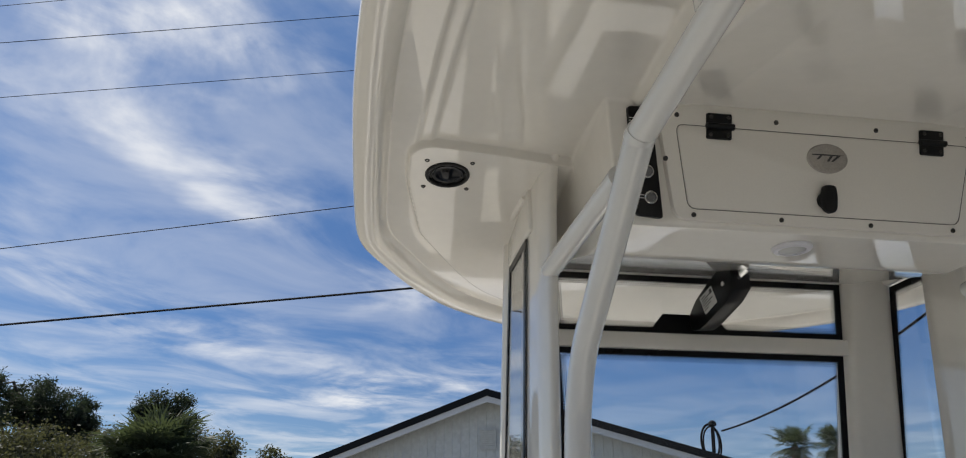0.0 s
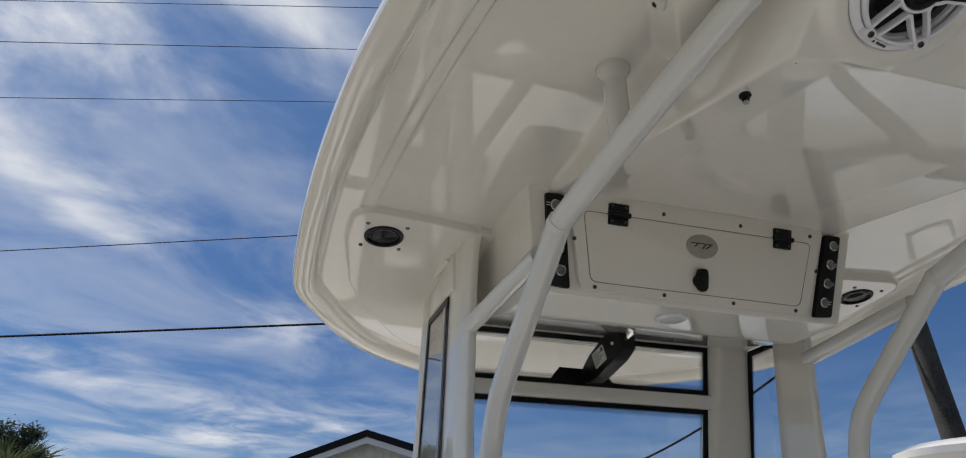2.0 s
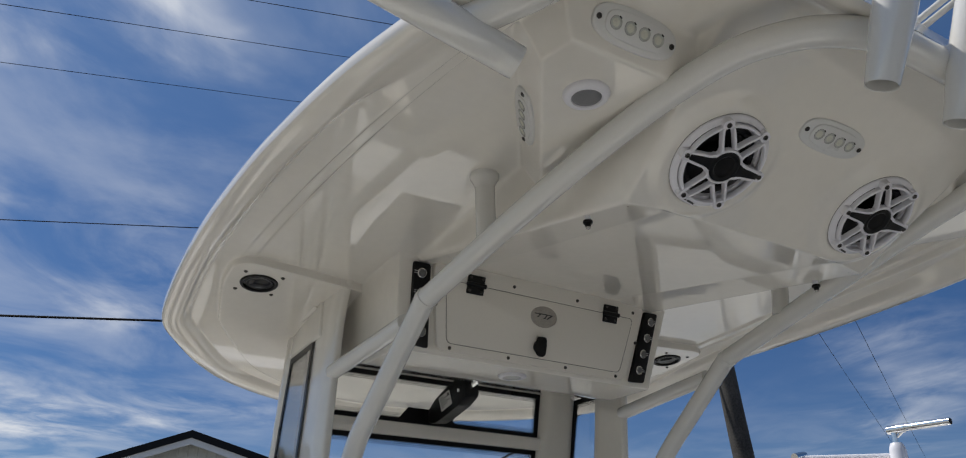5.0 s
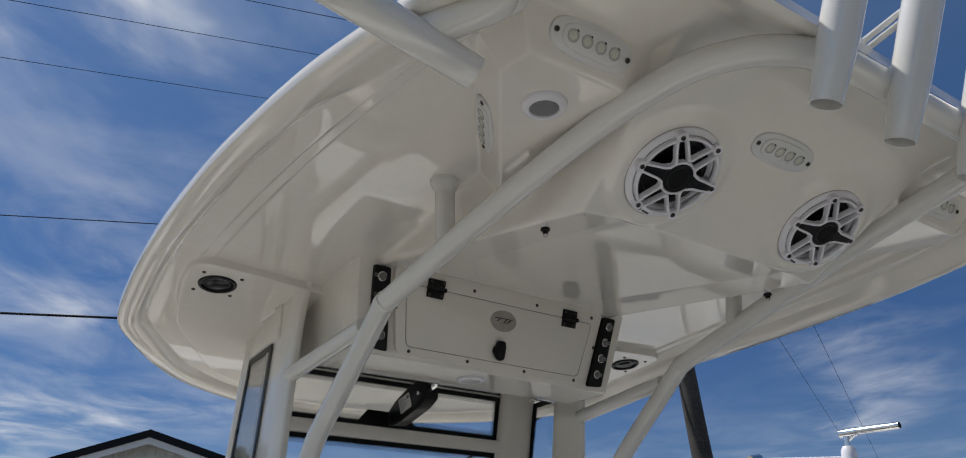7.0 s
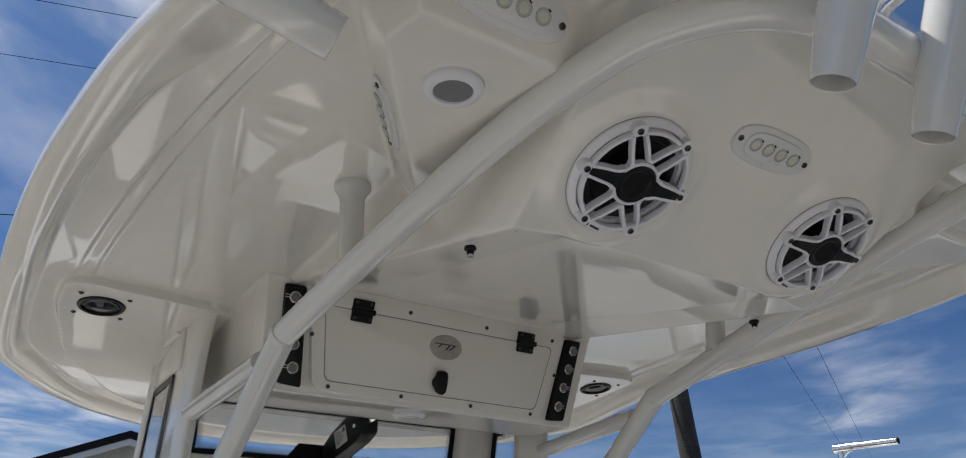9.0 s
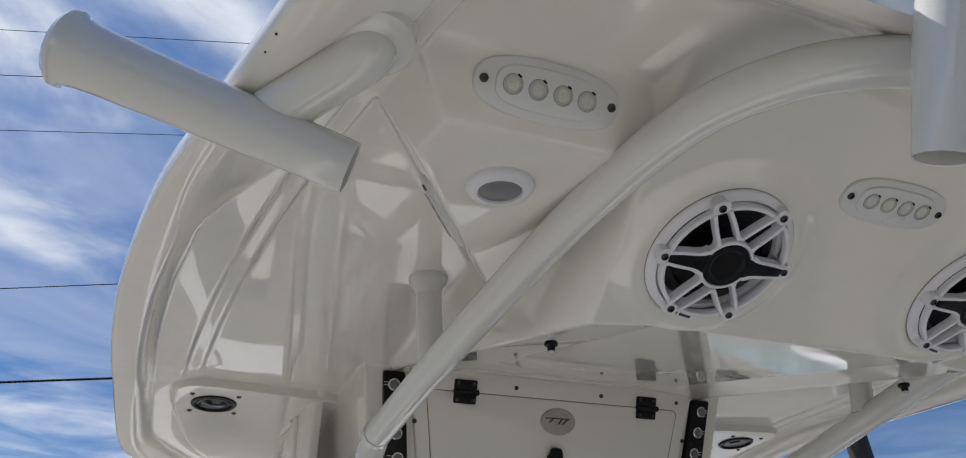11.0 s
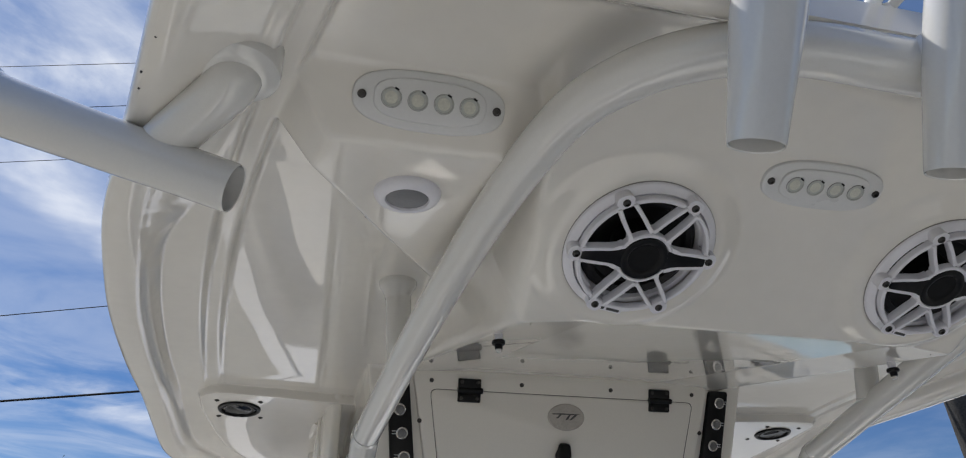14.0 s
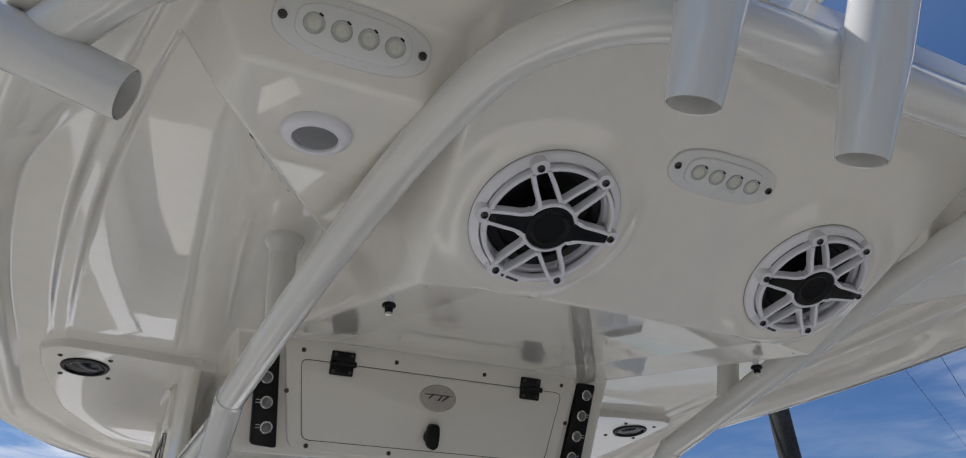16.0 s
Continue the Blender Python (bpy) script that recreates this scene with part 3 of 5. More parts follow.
# ---- pipe frame ----
TUBE = 0.0255
pipes = thing("pipework", "white powder-coated aluminium pipework holding up the hardtop", "pipework")
arch = [(-0.494, -0.201, -0.110), (-0.468, -0.487, -0.049), (-0.440, -0.738, 0.002), (-0.415, -0.929, 0.035), (-0.388, -1.075, 0.049), (-0.350, -1.160, 0.047), (-0.300, -1.213, 0.041), (-0.235, -1.246, 0.032), (-0.140, -1.258, 0.022), (0.0, -1.261, 0.017)]
bm = bmesh.new()
sweep(bm, spline(arch + [(-x, y, z) for x, y, z in arch[-2::-1]], 12), TUBE, 28)
part("arch_tube", bm, POWDER, pipes)
for sx in (-1, 1):
    bm = bmesh.new()
    leg = [(-0.494, -0.203, -0.109), (-0.498, -0.05, -0.228), (-0.502, 0.075, -0.325), (-0.507, 0.140, -0.388), (-0.512, 0.178, -0.47), (-0.515, 0.20, -0.58), (-0.52, 0.24, -0.95), (-0.53, 0.28, -1.25)]
    sweep(bm, spline([(sx * -x, y, z) for x, y, z in leg] if sx > 0 else leg, 8), TUBE * 1.03, 24)
    part("leg_tube", bm, POWDER, pipes)
    bm = bmesh.new()
    sweep(bm, [(sx * 0.4935, -0.215, -0.1065), (sx * 0.4945, -0.198, -0.1115)], TUBE * 1.07, 26)
    part("collar", bm, POWDER, pipes)
    bm = bmesh.new()
    sweep(bm, [(sx * 0.502, -0.115, -0.143), (sx * 0.514, 0.10, -0.156), (sx * 0.527, 0.318, -0.170)], TUBE * 0.88, 22)
    part("brace_tube", bm, POWDER, pipes)
    bm = bmesh.new()
    sweep(bm, [(sx * 0.476, -0.449, 0.122), (sx * 0.471, -0.446, 0.02), (sx * 0.464, -0.44, -0.05)], TUBE * 0.88, 22)
    lathe(bm, [(0.0335, -0.012), (0.0335, 0.006), (0.0320, 0.011), (0.0275, 0.017), (0.0235, 0.026), (0.022, 0.032)], face_frame((sx * 0.476, -0.449, 0.111), (-0.03 * sx, 0.03, -1)), 30)
    part("stub_post", bm, POWDER, pipes)

# ---- windshield ----
screen = thing("windshield", "white framed wrap windshield with black-edged glass under the hardtop", "windshield")
RAKE = 0.115


def ws(x, z, y0=0.693):
    """A place on the raked front plane."""
    return Vector((x, y0 - RAKE * (z + 0.035), z))


WS_M = face_frame(ws(0, -0.4), (0, -1, -RAKE), (1, 0, 0))


def ws2(x, z):
    """Front-plane coordinates for plate outlines."""
    p = WS_M.inverted() @ ws(x, z)
    return (p.x, p.y)


half = 0.49
for z0, z1 in ((0.05, -0.040), (-0.202, -0.249), (-0.93, -1.02)):
    bm = bmesh.new()
    a, b = ws2(-half, z0), ws2(half, z1)
    plate(bm, [(a[0], a[1]), (b[0], a[1]), (b[0], b[1]), (a[0], b[1])], -0.025, 0.012, WS_M, 0.006)
    part("cross_rail", bm, GEL, screen)
for sx in (-1, 1):
    bm = bmesh.new()
    prof = round_poly([(0.441, 0.694), (0.462, 0.655), (0.550, 0.622), (0.578, 0.645), (0.562, 0.710), (0.49, 0.730), (0.441, 0.722)], 0.02, 3)
    rows = []
    for z in (0.06, -0.2, -0.6, -1.02):
        rows.append([bm.verts.new((sx * (x + (0.058 if x < 0.5 else 0.0) * (z + 0.02)), y - (RAKE + 0.06) * (z + 0.035), z)) for x, y in prof])
    grid_faces(bm, rows, close=True)
    part("corner_post", bm, GEL, screen)
    bm = bmesh.new()
    prof = round_poly([(0.512, 0.296), (0.535, 0.292), (0.551, 0.330), (0.5585, 0.398), (0.5585, 0.470), (0.545, 0.478), (0.522, 0.460), (0.512, 0.42)], 0.020, 5)
    rows = []
    for z, swell in ((0.090, 0.078), (0.075, 0.062), (0.055, 0.044), (0.030, 0.027), (0.0, 0.013), (-0.04, 0.004), (-0.09, 0.0), (-0.2, 0.0), (-0.6, 0.0), (-1.02, 0.0)):
        rows.append([bm.verts.new((sx * x, y - (0.075 if y < 0.40 else 0.125) * (z + 0.09) - (0.55 * swell if y < 0.40 else 0.0), z)) for x, y in prof])
    grid_faces(bm, rows, close=True)
    part("pillar", bm, GEL, screen)
    bm = bmesh.new()
    block(bm, 0.030, 0.28, 0.118, Matrix.Translation((sx * 0.551, 0.505, 0.001)), 0.010, 3)
    part("side_header", bm, GEL, screen)
    bm = bmesh.new()
    sweep(bm, spline([(sx * 0.566, 0.40, 0.046), (sx * 0.576, 0.50, 0.042), (sx * 0.586, 0.575, 0.038), (sx * 0.604, 0.612, 0.040)], 6), [0.004 + 0.010 * math.sin(math.pi * (0.12 + 0.80 * k / 18)) for k in range(19)], 16)
    part("fairing", bm, GEL, screen, "small moulded fairing at the lamp pad")


def pane(name, m, outline, parent, band, dots=True, label=""):
    """A glass pane with a black band and a dotted fringe along its edge."""
    g = bmesh.new()
    plate(g, outline, -0.003, 0.003, m)
    ob = part(name, g, GLASS, parent, label, smooth=False)
    ob.visible_shadow = False
    n = len(outline)
    inner = []
    for i in range(n):
        p, a, b = Vector(outline[i]), Vector(outline[i - 1]), Vector(outline[(i + 1) % n])
        e1, e2 = (p - a).normalized(), (b - p).normalized()
        n1, n2 = Vector((-e1.y, e1.x)), Vector((-e2.y, e2.x))
        inner.append(p + (n1 + n2) * (band / max(0.2, 1 + n1.dot(n2))))
    g = bmesh.new()
    frame_plate(g, outline, [tuple(v) for v in inner], 0.0034, 0.0050, m)
    frame_plate(g, outline, [tuple(v) for v in inner], -0.0050, -0.0034, m)
    part("black_band", g, FRIT, ob, "black ceramic edge band", smooth=False)
    if dots:
        g = bmesh.new()
        for i in range(n):
            p, q = inner[i], inner[(i + 1) % n]
            length = (q - p).length
            e = (q - p).normalized()
            nn = Vector((-e.y, e.x))
            for row in range(3):
                count = int(length / 0.0072)
                for k in range(1, count):
                    c = p + e * (k * length / count + (row % 2) * 0.0036) + nn * (0.0022 + row * 0.0056)
                    r = 0.0029 - row * 0.0004
                    vs = [g.verts.new(m @ Vector((c.x + r * math.cos(h * math.pi / 3), c.y + r * math.sin(h * math.pi / 3), 0.0045))) for h in range(6)]
                    g.faces.new(vs)
        tagged(part("dotted_fringe", g, FRIT, ob, "fringe of small black dots", smooth=False), kind="stuff")
    return ob


z_t, z_b = -0.041, -0.203
pane("upper_pane", WS_M, [ws2(-0.431, z_b), ws2(0.431, z_b), ws2(0.439, z_t), ws2(-0.439, z_t)], screen, 0.016)
pane("lower_pane", WS_M, [ws2(-0.390, -0.93), ws2(0.390, -0.93), ws2(0.427, -0.250), ws2(-0.427, -0.250)], screen, 0.016)
# raised black patch where the actuator is fixed
bm = bmesh.new()
plate(bm, [ws2(-0.155, -0.200), ws2(0.085, -0.200), ws2(0.042, -0.149), ws2(-0.113, -0.149)], 0.0052, 0.0068, WS_M)
part("black_patch", bm, FRIT, screen, "black ceramic patch on the upper pane", smooth=False)
for sx in (-1, 1):
    m = face_frame((sx * 0.560, 0.5, -0.4), (-sx, 0, 0), (0, 1, 0))
    inv = m.inverted()

    def sp(y, z):
        p = inv @ Vector((sx * 0.560, y, z))
        return (p.x, p.y)
    out = [sp(0.82, -0.95), sp(0.52, -0.95), sp(0.41, -0.062), sp(0.630, -0.062)]
    if (Vector(out[1]) - Vector(out[0])).cross(Vector(out[2]) - Vector(out[1])) < 0:
        out = out[::-1]
    pane("side_pane", m, out, screen, 0.018)

# black electric actuator that opens the upper pane
act = thing("window_actuator", "black window actuator box with a white label at the windshield", "actuator")
A, B = Vector((-0.008, 0.700, -0.174)), Vector((0.004, 0.420, -0.106))
ax_m = face_frame(A, (-1, -0.10, -0.12), B - A)
bm = bmesh.new()
plate(bm, round_poly([(-0.010, -0.016), (0.020, -0.033), (0.060, -0.037), (0.180, -0.037), (0.236, -0.026), (0.250, 0.010), (0.246, 0.040), (0.220, 0.052), (0.150, 0.052), (0.060, 0.042), (0.004, 0.024)], 0.008, 3), -0.026, 0.026, ax_m, 0.004)
part("housing", bm, BLACK_PLASTIC, act)
lab_m = ax_m @ pose(0.118, 0.009, 0) @ Matrix.Diagonal((1.2, 1.2, 1, 1))
bm = bmesh.new()
plate(bm, round_rect(0.058, 0.042, 0.002, 2), 0.0262, 0.0268, lab_m)
lab = part("label_plate", bm, PAPER, act, "white printed label")
bm = bmesh.new()
for i in range(6):
    w = (0.022, 0.040, 0.028, 0.046, 0.034, 0.018)[i]
    plate(bm, round_rect(w, 0.0022, 0.0004, 1), 0.0269, 0.0271, lab_m @ pose(-0.025 + w / 2, 0.015 - i * 0.0056, 0))
plate(bm, round_rect(0.010, 0.010, 0.0004, 1), 0.0269, 0.0271, lab_m @ pose(0.020, 0.012, 0))
part("print_bars", bm, INK, lab, smooth=False)
bm = bmesh.new()
lathe(bm, [(0, 0.030), (0.006, 0.030), (0.007, 0.026), (0.007, 0.015)], ax_m @ pose(0.205, 0.008, 0), 14)
part("bolt", bm, STEEL, act)
bm = bmesh.new()
sweep(bm, [A.lerp(B, 0.80) + Vector((0.004, 0, 0.006)), A.lerp(B, 1.02) + Vector((0.004, 0, 0.006))], [0.0105, 0.0095], 14)
part("fork", bm, CHROME, act)
bm = bmesh.new()
block(bm, 0.026, 0.026, 0.030, Matrix.Translation(B + Vector((0.010, -0.012, 0.010))), 0.006)
part("bracket", bm, BLACK_PLASTIC, act)

# ---- overhead electronics box ----
box = thing("electronics_box", "cream overhead electronics box with a hinged lockable door", "cabinet")
FACE_T = 0.30


def face_y(z):
    return 0.012 - FACE_T * (z - 0.05)


FM = face_frame((0, face_y(-0.02), -0.02), (0, -1, -FACE_T), (1, 0, 0))


def fp(x, z):
    p = FM.inverted() @ Vector((x, face_y(z), z))
    return (p.x, p.y)


bm = bmesh.new()
plate(bm, round_poly([fp(-0.328, -0.138), fp(0.328, -0.138), fp(0.376, 0.094), fp(-0.376, 0.094)], 0.03, 5), -0.02, 0.006, FM, 0.005)
panel = part("surround", bm, BOARD, box)
bm = bmesh.new()
frame_plate(bm, round_poly([fp(-0.303, -0.116), fp(0.303, -0.116), fp(0.333, 0.050), fp(-0.333, 0.050)], 0.018, 4),
            round_poly([fp(-0.3016, -0.1146), fp(0.3016, -0.1146), fp(0.3316, 0.0486), fp(-0.3316, 0.0486)], 0.017, 4), 0.0055, 0.0066, FM)
part("door_gap", bm, SEAM, box, smooth=False)
bm = bmesh.new()
plate(bm, round_poly([fp(-0.301, -0.114), fp(0.301, -0.114), fp(0.331, 0.048), fp(-0.331, 0.048)], 0.017, 4), 0.005, 0.0078, FM, 0.0012)
door = part("door", bm, BOARD, box, "flat cream door panel")
for x, z in ((-0.113, 0.068), (0.113, 0.068), (0.33, 0.068), (-0.33, 0.068), (-0.29, -0.127), (-0.10, -0.127), (0.10, -0.127), (0.29, -0.127), (-0.352, -0.02), (0.352, -0.02)):
    p = fp(x, z)
    screw(box, FM @ pose(p[0], p[1], 0.006), 0.0052)
for x in (-0.24, 0.24):
    p = fp(x, 0.050)
    hm = FM @ pose(p[0], p[1], 0.0)
    bm = bmesh.new()
    plate(bm, round_rect(0.054, 0.022, 0.003, 2), 0.006, 0.013, hm @ pose(0, 0.016, 0), 0.002)
    plate(bm, round_rect(0.054, 0.024, 0.003, 2), 0.006, 0.013, hm @ pose(0, -0.015, 0), 0.002)
    sweep(bm, [hm @ Vector((-0.028, 0, 0.012)), hm @ Vector((0.031, 0, 0.012))], 0.0068, 12)
    hg = part("hinge", bm, BLACK_PLASTIC, box, "black plastic hinge")
    for dx in (-0.019, 0.019):
        for dy in (-0.018, 0.019):
            screw(hg, hm @ pose(dx, dy, 0.013), 0.0042)
p = fp(0.0, 0.002)
bm = bmesh.new()
lathe(bm, [(0.046, 0.0070), (0.046, 0.0092), (0.0445, 0.0101), (0.0430, 0.0103), (0.0420, 0.0103), (0.0200, 0.0103), (0, 0.0103)], FM @ pose(p[0], p[1], 0), 40, sx=1.0, sy=0.68)
badge = part("badge", bm, BADGE_METAL, box, "oval brushed metal badge")
bm = bmesh.new()
bl = FM @ pose(p[0], p[1], 0.0106) @ Matrix.Diagonal((1.5, 1.5, 1, 1))
for q in ([(-0.024, 0.0052), (-0.006, 0.0060), (0.024, 0.0056), (0.012, 0.0040), (-0.006, 0.0040), (-0.023, 0.0036)],
          [(-0.0110, 0.0045), (-0.0075, 0.0045), (-0.0135, -0.0020), (-0.0170, -0.0020)],
          [(0.0045, 0.0045), (0.0080, 0.0045), (0.0020, -0.0040), (-0.0015, -0.0040)],
          [(0.0140, 0.0045), (0.0190, 0.0045), (0.0085, -0.0040), (0.0050, -0.0040)]):
    plate(bm, q, 0, 0.0006, bl)
part("badge_mark", bm, INK, badge, "abstract dark mark", smooth=False)
p = fp(-0.006, -0.083)
bm = bmesh.new()
lm = FM @ pose(p[0], p[1], 0.006, 0, 0, 0)
lathe(bm, [(0.017, 0), (0.017, 0.010), (0.014, 0.013), (0, 0.014)], lm, 28)
plate(bm, round_poly([(-0.012, 0.030), (0.012, 0.030), (0.016, 0.006), (0.015, -0.022), (0.004, -0.030), (-0.012, -0.022), (-0.017, 0.005)], 0.009, 4), 0.012, 0.028, lm, 0.005)
part("latch", bm, BLACK_PLASTIC, box, "black plastic turn latch")
for sx in (-1, 1):
    bm = bmesh.new()
    plate(bm, round_poly([fp(sx * 0.352, -0.138), fp(sx * 0.408, -0.134), fp(sx * 0.433, 0.080), fp(sx * 0.383, 0.080)], 0.008, 3), -0.03, 0.004, FM, 0.003)
    strip = part("switch_strip", bm, BLACK_PLASTIC, box, "black switch panel with round metal push buttons")
    for i in range(4):
        f_ = i / 3
        x, z = sx * (0.407 - 0.026 * f_), 0.052 - 0.150 * f_
        q = fp(x, z)
        b_m = FM @ pose(q[0], q[1], 0.004)
        bm = bmesh.new()
        lathe(bm, [(0.0135, 0), (0.0135, 0.003), (0.0115, 0.0045), (0.0098, 0.0045), (0.0095, 0.003)], b_m, 28)
        bt = part("push_button", bm, STEEL, strip, "round metal push button")
        bm = bmesh.new()
        lathe(bm, [(0.0095, 0.002), (0.0095, 0.003), (0.0065, 0.0032), (0.0062, 0.0045), (0, 0.0048)], b_m, 24)
        part("button_cap", bm, BUTTON, bt)
        bm = bmesh.new()
        for k in range(2):
            plate(bm, round_rect(0.010, 0.0016, 0.0003, 1), 0, 0.0004, b_m @ pose(sx * 0.022 - (0.004 if sx > 0 else -0.004), 0.004 - 0.006 * k, 0.0002))
        part("legend_bars", bm, LENS, strip, smooth=False)

# round lamp in the underside of the box
lamp = thing("downlight", "round clear downlight with a white rim under the overhead box", "light")
m = face_frame((-0.022, 0.163, -0.1452), (0, 0.02, -1))
bm = bmesh.new()
lathe(bm, [(0.043, -0.008), (0.043, 0.004), (0.039, 0.008), (0.030, 0.009), (0.029, 0.006)], m, 40)
part("rim", bm, WHITE_PLASTIC, lamp)
bm = bmesh.new()
lathe(bm, [(0.030, 0.004), (0.029, 0.007), (0.015, 0.010), (0, 0.011)], m, 36)
part("lens", bm, LENS, lamp)

# ---- loudspeakers on the aft face ----
SP_N = Vector((0, -POD_SLOPE, -1)).normalized()


def loudspeaker(x):
    sp_ = thing("loudspeaker", "round marine loudspeaker with a white six-arm grille and black cone", "loudspeaker", "loudspeakers on the aft face")
    o = Vector((x, SPEAKER_Y, POD_Z + POD_SLOPE * (POD_Y - SPEAKER_Y))) + SP_N * 0.0165
    m = face_frame(o, SP_N, (1, 0, 0))
    bm = bmesh.new()
    lathe(bm, [(0.1008, -0.016), (0.1008, -0.0040), (0.0990, -0.0036), (0.0990, -0.016)], m, 72)
    part("gasket", bm, GASKET, sp_, "thin grey gasket edge")
    bm = bmesh.new()
    lathe(bm, [(0.1002, -0.016), (0.1002, -0.0036), (0.0992, -0.0014), (0.0965, 0.0002), (0.0925, 0.0020), (0.0900, 0.0042), (0.0892, 0.0046), (0.0884, 0.0034), (0.0878, -0.0060)], m, 72)
    part("trim_ring", bm, WHITE_PLASTIC, sp_, "white outer trim ring")
    bm = bmesh.new()
    lathe(bm, [(0.0895, -0.010), (0.0840, -0.0040), (0.0790, -0.0062), (0.0765, -0.0130)], m, 72)
    part("basket_ring", bm, WHITE_PLASTIC, sp_, "pale inner basket ring")
    bm = bmesh.new()
    lathe(bm, [(0.0770, -0.0150), (0.0740, -0.0085), (0.0690, -0.0060), (0.0630, -0.0090), (0.0600, -0.0170), (0.045, -0.0270), (0.030, -0.032), (0, -0.032)], m, 56)
    part("cone", bm, CONE, sp_, "dark cone and surround")
    bm = bmesh.new()
    lathe(bm, [(0.0315, -0.03), (0.0315, 0.0150), (0.0302, 0.0172), (0.0275, 0.0180), (0.0235, 0.0172), (0.0205, 0.0142)], m, 44)
    cap = part("centre_cap", bm, BLACK_PLASTIC, sp_, "black centre cap")
    bm = bmesh.new()
    lathe(bm, [(0.0208, 0.0142), (0.0185, 0.0136), (0.0120, 0.0142), (0, 0.0146)], m, 36)
    part("tweeter_dome", bm, BLACK_MATT, cap, "matt black centre disc")
    bm = bmesh.new()
    lathe(bm, [(0.0315, 0.006), (0.0315, 0.0150), (0.0325, 0.0166), (0.0352, 0.0166), (0.0368, 0.0148), (0.0372, 0.006), (0.0315, 0.006)], m, 56)
    lathe(bm, [(0.0800, 0.0040), (0.0803, 0.0118), (0.0815, 0.0134), (0.0848, 0.0134), (0.0862, 0.0118), (0.0866, 0.0040), (0.0800, 0.0040)], m, 72)
    for k in range(6):
        a = radians(60 * k + 2)
        turn = m @ pose(0, 0, 0, 0, 0, 60 * k + 2)
        for s in (-1, 1):
            if k % 3 == 0:
                bar = [(0.0325, 0.0158), (0.0380, 0.0130), (0.047, 0.0112), (0.058, 0.0106), (0.070, 0.0094), (0.0835, 0.0076)]
            else:
                bar = [(0.0340, 0.0142), (0.0400, 0.0126), (0.055, 0.0122), (0.068, 0.0114), (0.0835, 0.0096)]
            lean = 0.0 if k % 3 == 0 else (0.005 if k in (1, 4) else -0.005)
            line = [Vector((u, s * v + lean * (0.080 - u) / 0.04)) for u, v in bar]
            wide = [0.0040] + [0.0027] * (len(line) - 2) + [0.0026]
            plate(bm, [(p.x, p.y - w) for p, w in zip(line, wide)] + [(p.x, p.y + w) for p, w in list(zip(line, wide))[::-1]], 0.004, 0.0166, turn, 0.0014)
        lug = [(0.0780, -0.0128), (0.0880, -0.0126), (0.0962, -0.0092), (0.0985, -0.0050), (0.0985, 0.0050), (0.0962, 0.0092), (0.0880, 0.0126), (0.0780, 0.0128), (0.0790, 0.0076), (0.0826, 0.0062), (0.0826, -0.0062), (0.0790, -0.0076)]
        plate(bm, lug[:1] + round_poly(lug[1:7], 0.003, 2) + lug[7:], -0.0060, 0.0136, turn)
    part("grille", bm, WHITE_PLASTIC, sp_, "white six-arm grille")
    for k in (0, 3):
        bm = bmesh.new()
        plate(bm, [(0.0265, -0.0146), (0.0325, -0.0134), (0.0380, -0.0106), (0.047, -0.0089), (0.058, -0.0079), (0.070, -0.0068), (0.0820, -0.0056), (0.0820, 0.0056), (0.070, 0.0068), (0.058, 0.0079), (0.047, 0.0089), (0.0380, 0.0106), (0.0325, 0.0134), (0.0265, 0.0146)], 0.003, 0.0168, m @ pose(0, 0, 0, 0, 0, 60 * k + 2), 0.0006)
        part("black_bar", bm, BLACK_PLASTIC, sp_, "black inlay between grille arms")
    for k in range(6):
        a = radians(60 * k + 2)
        screw(sp_, m @ pose(0.0890 * math.cos(a), 0.0890 * math.sin(a), 0.0138), 0.0050)
    bm = bmesh.new()
    plate(bm, round_rect(0.036, 0.0090, 0.003, 3), -0.0060, 0.0072, m @ pose(-0.016, -0.0900, 0, 0, 0, -10), 0.001)
    bp = part("badge_plate", bm, WHITE_PLASTIC, sp_)
    bm = bmesh.new()
    for x, w in ((-0.0125, 0.008), (0.0045, 0.019)):
        plate(bm, round_rect(w, 0.0040, 0.0006, 1), 0.0073, 0.0077, m @ pose(-0.016, -0.0900, 0, 0, 0, -10) @ pose(x, 0, 0))
    part("print_bars", bm, INK, bp, smooth=False)


for x in SPEAKER_XS:
    loudspeaker(x)

# ---- spreader lamps ----


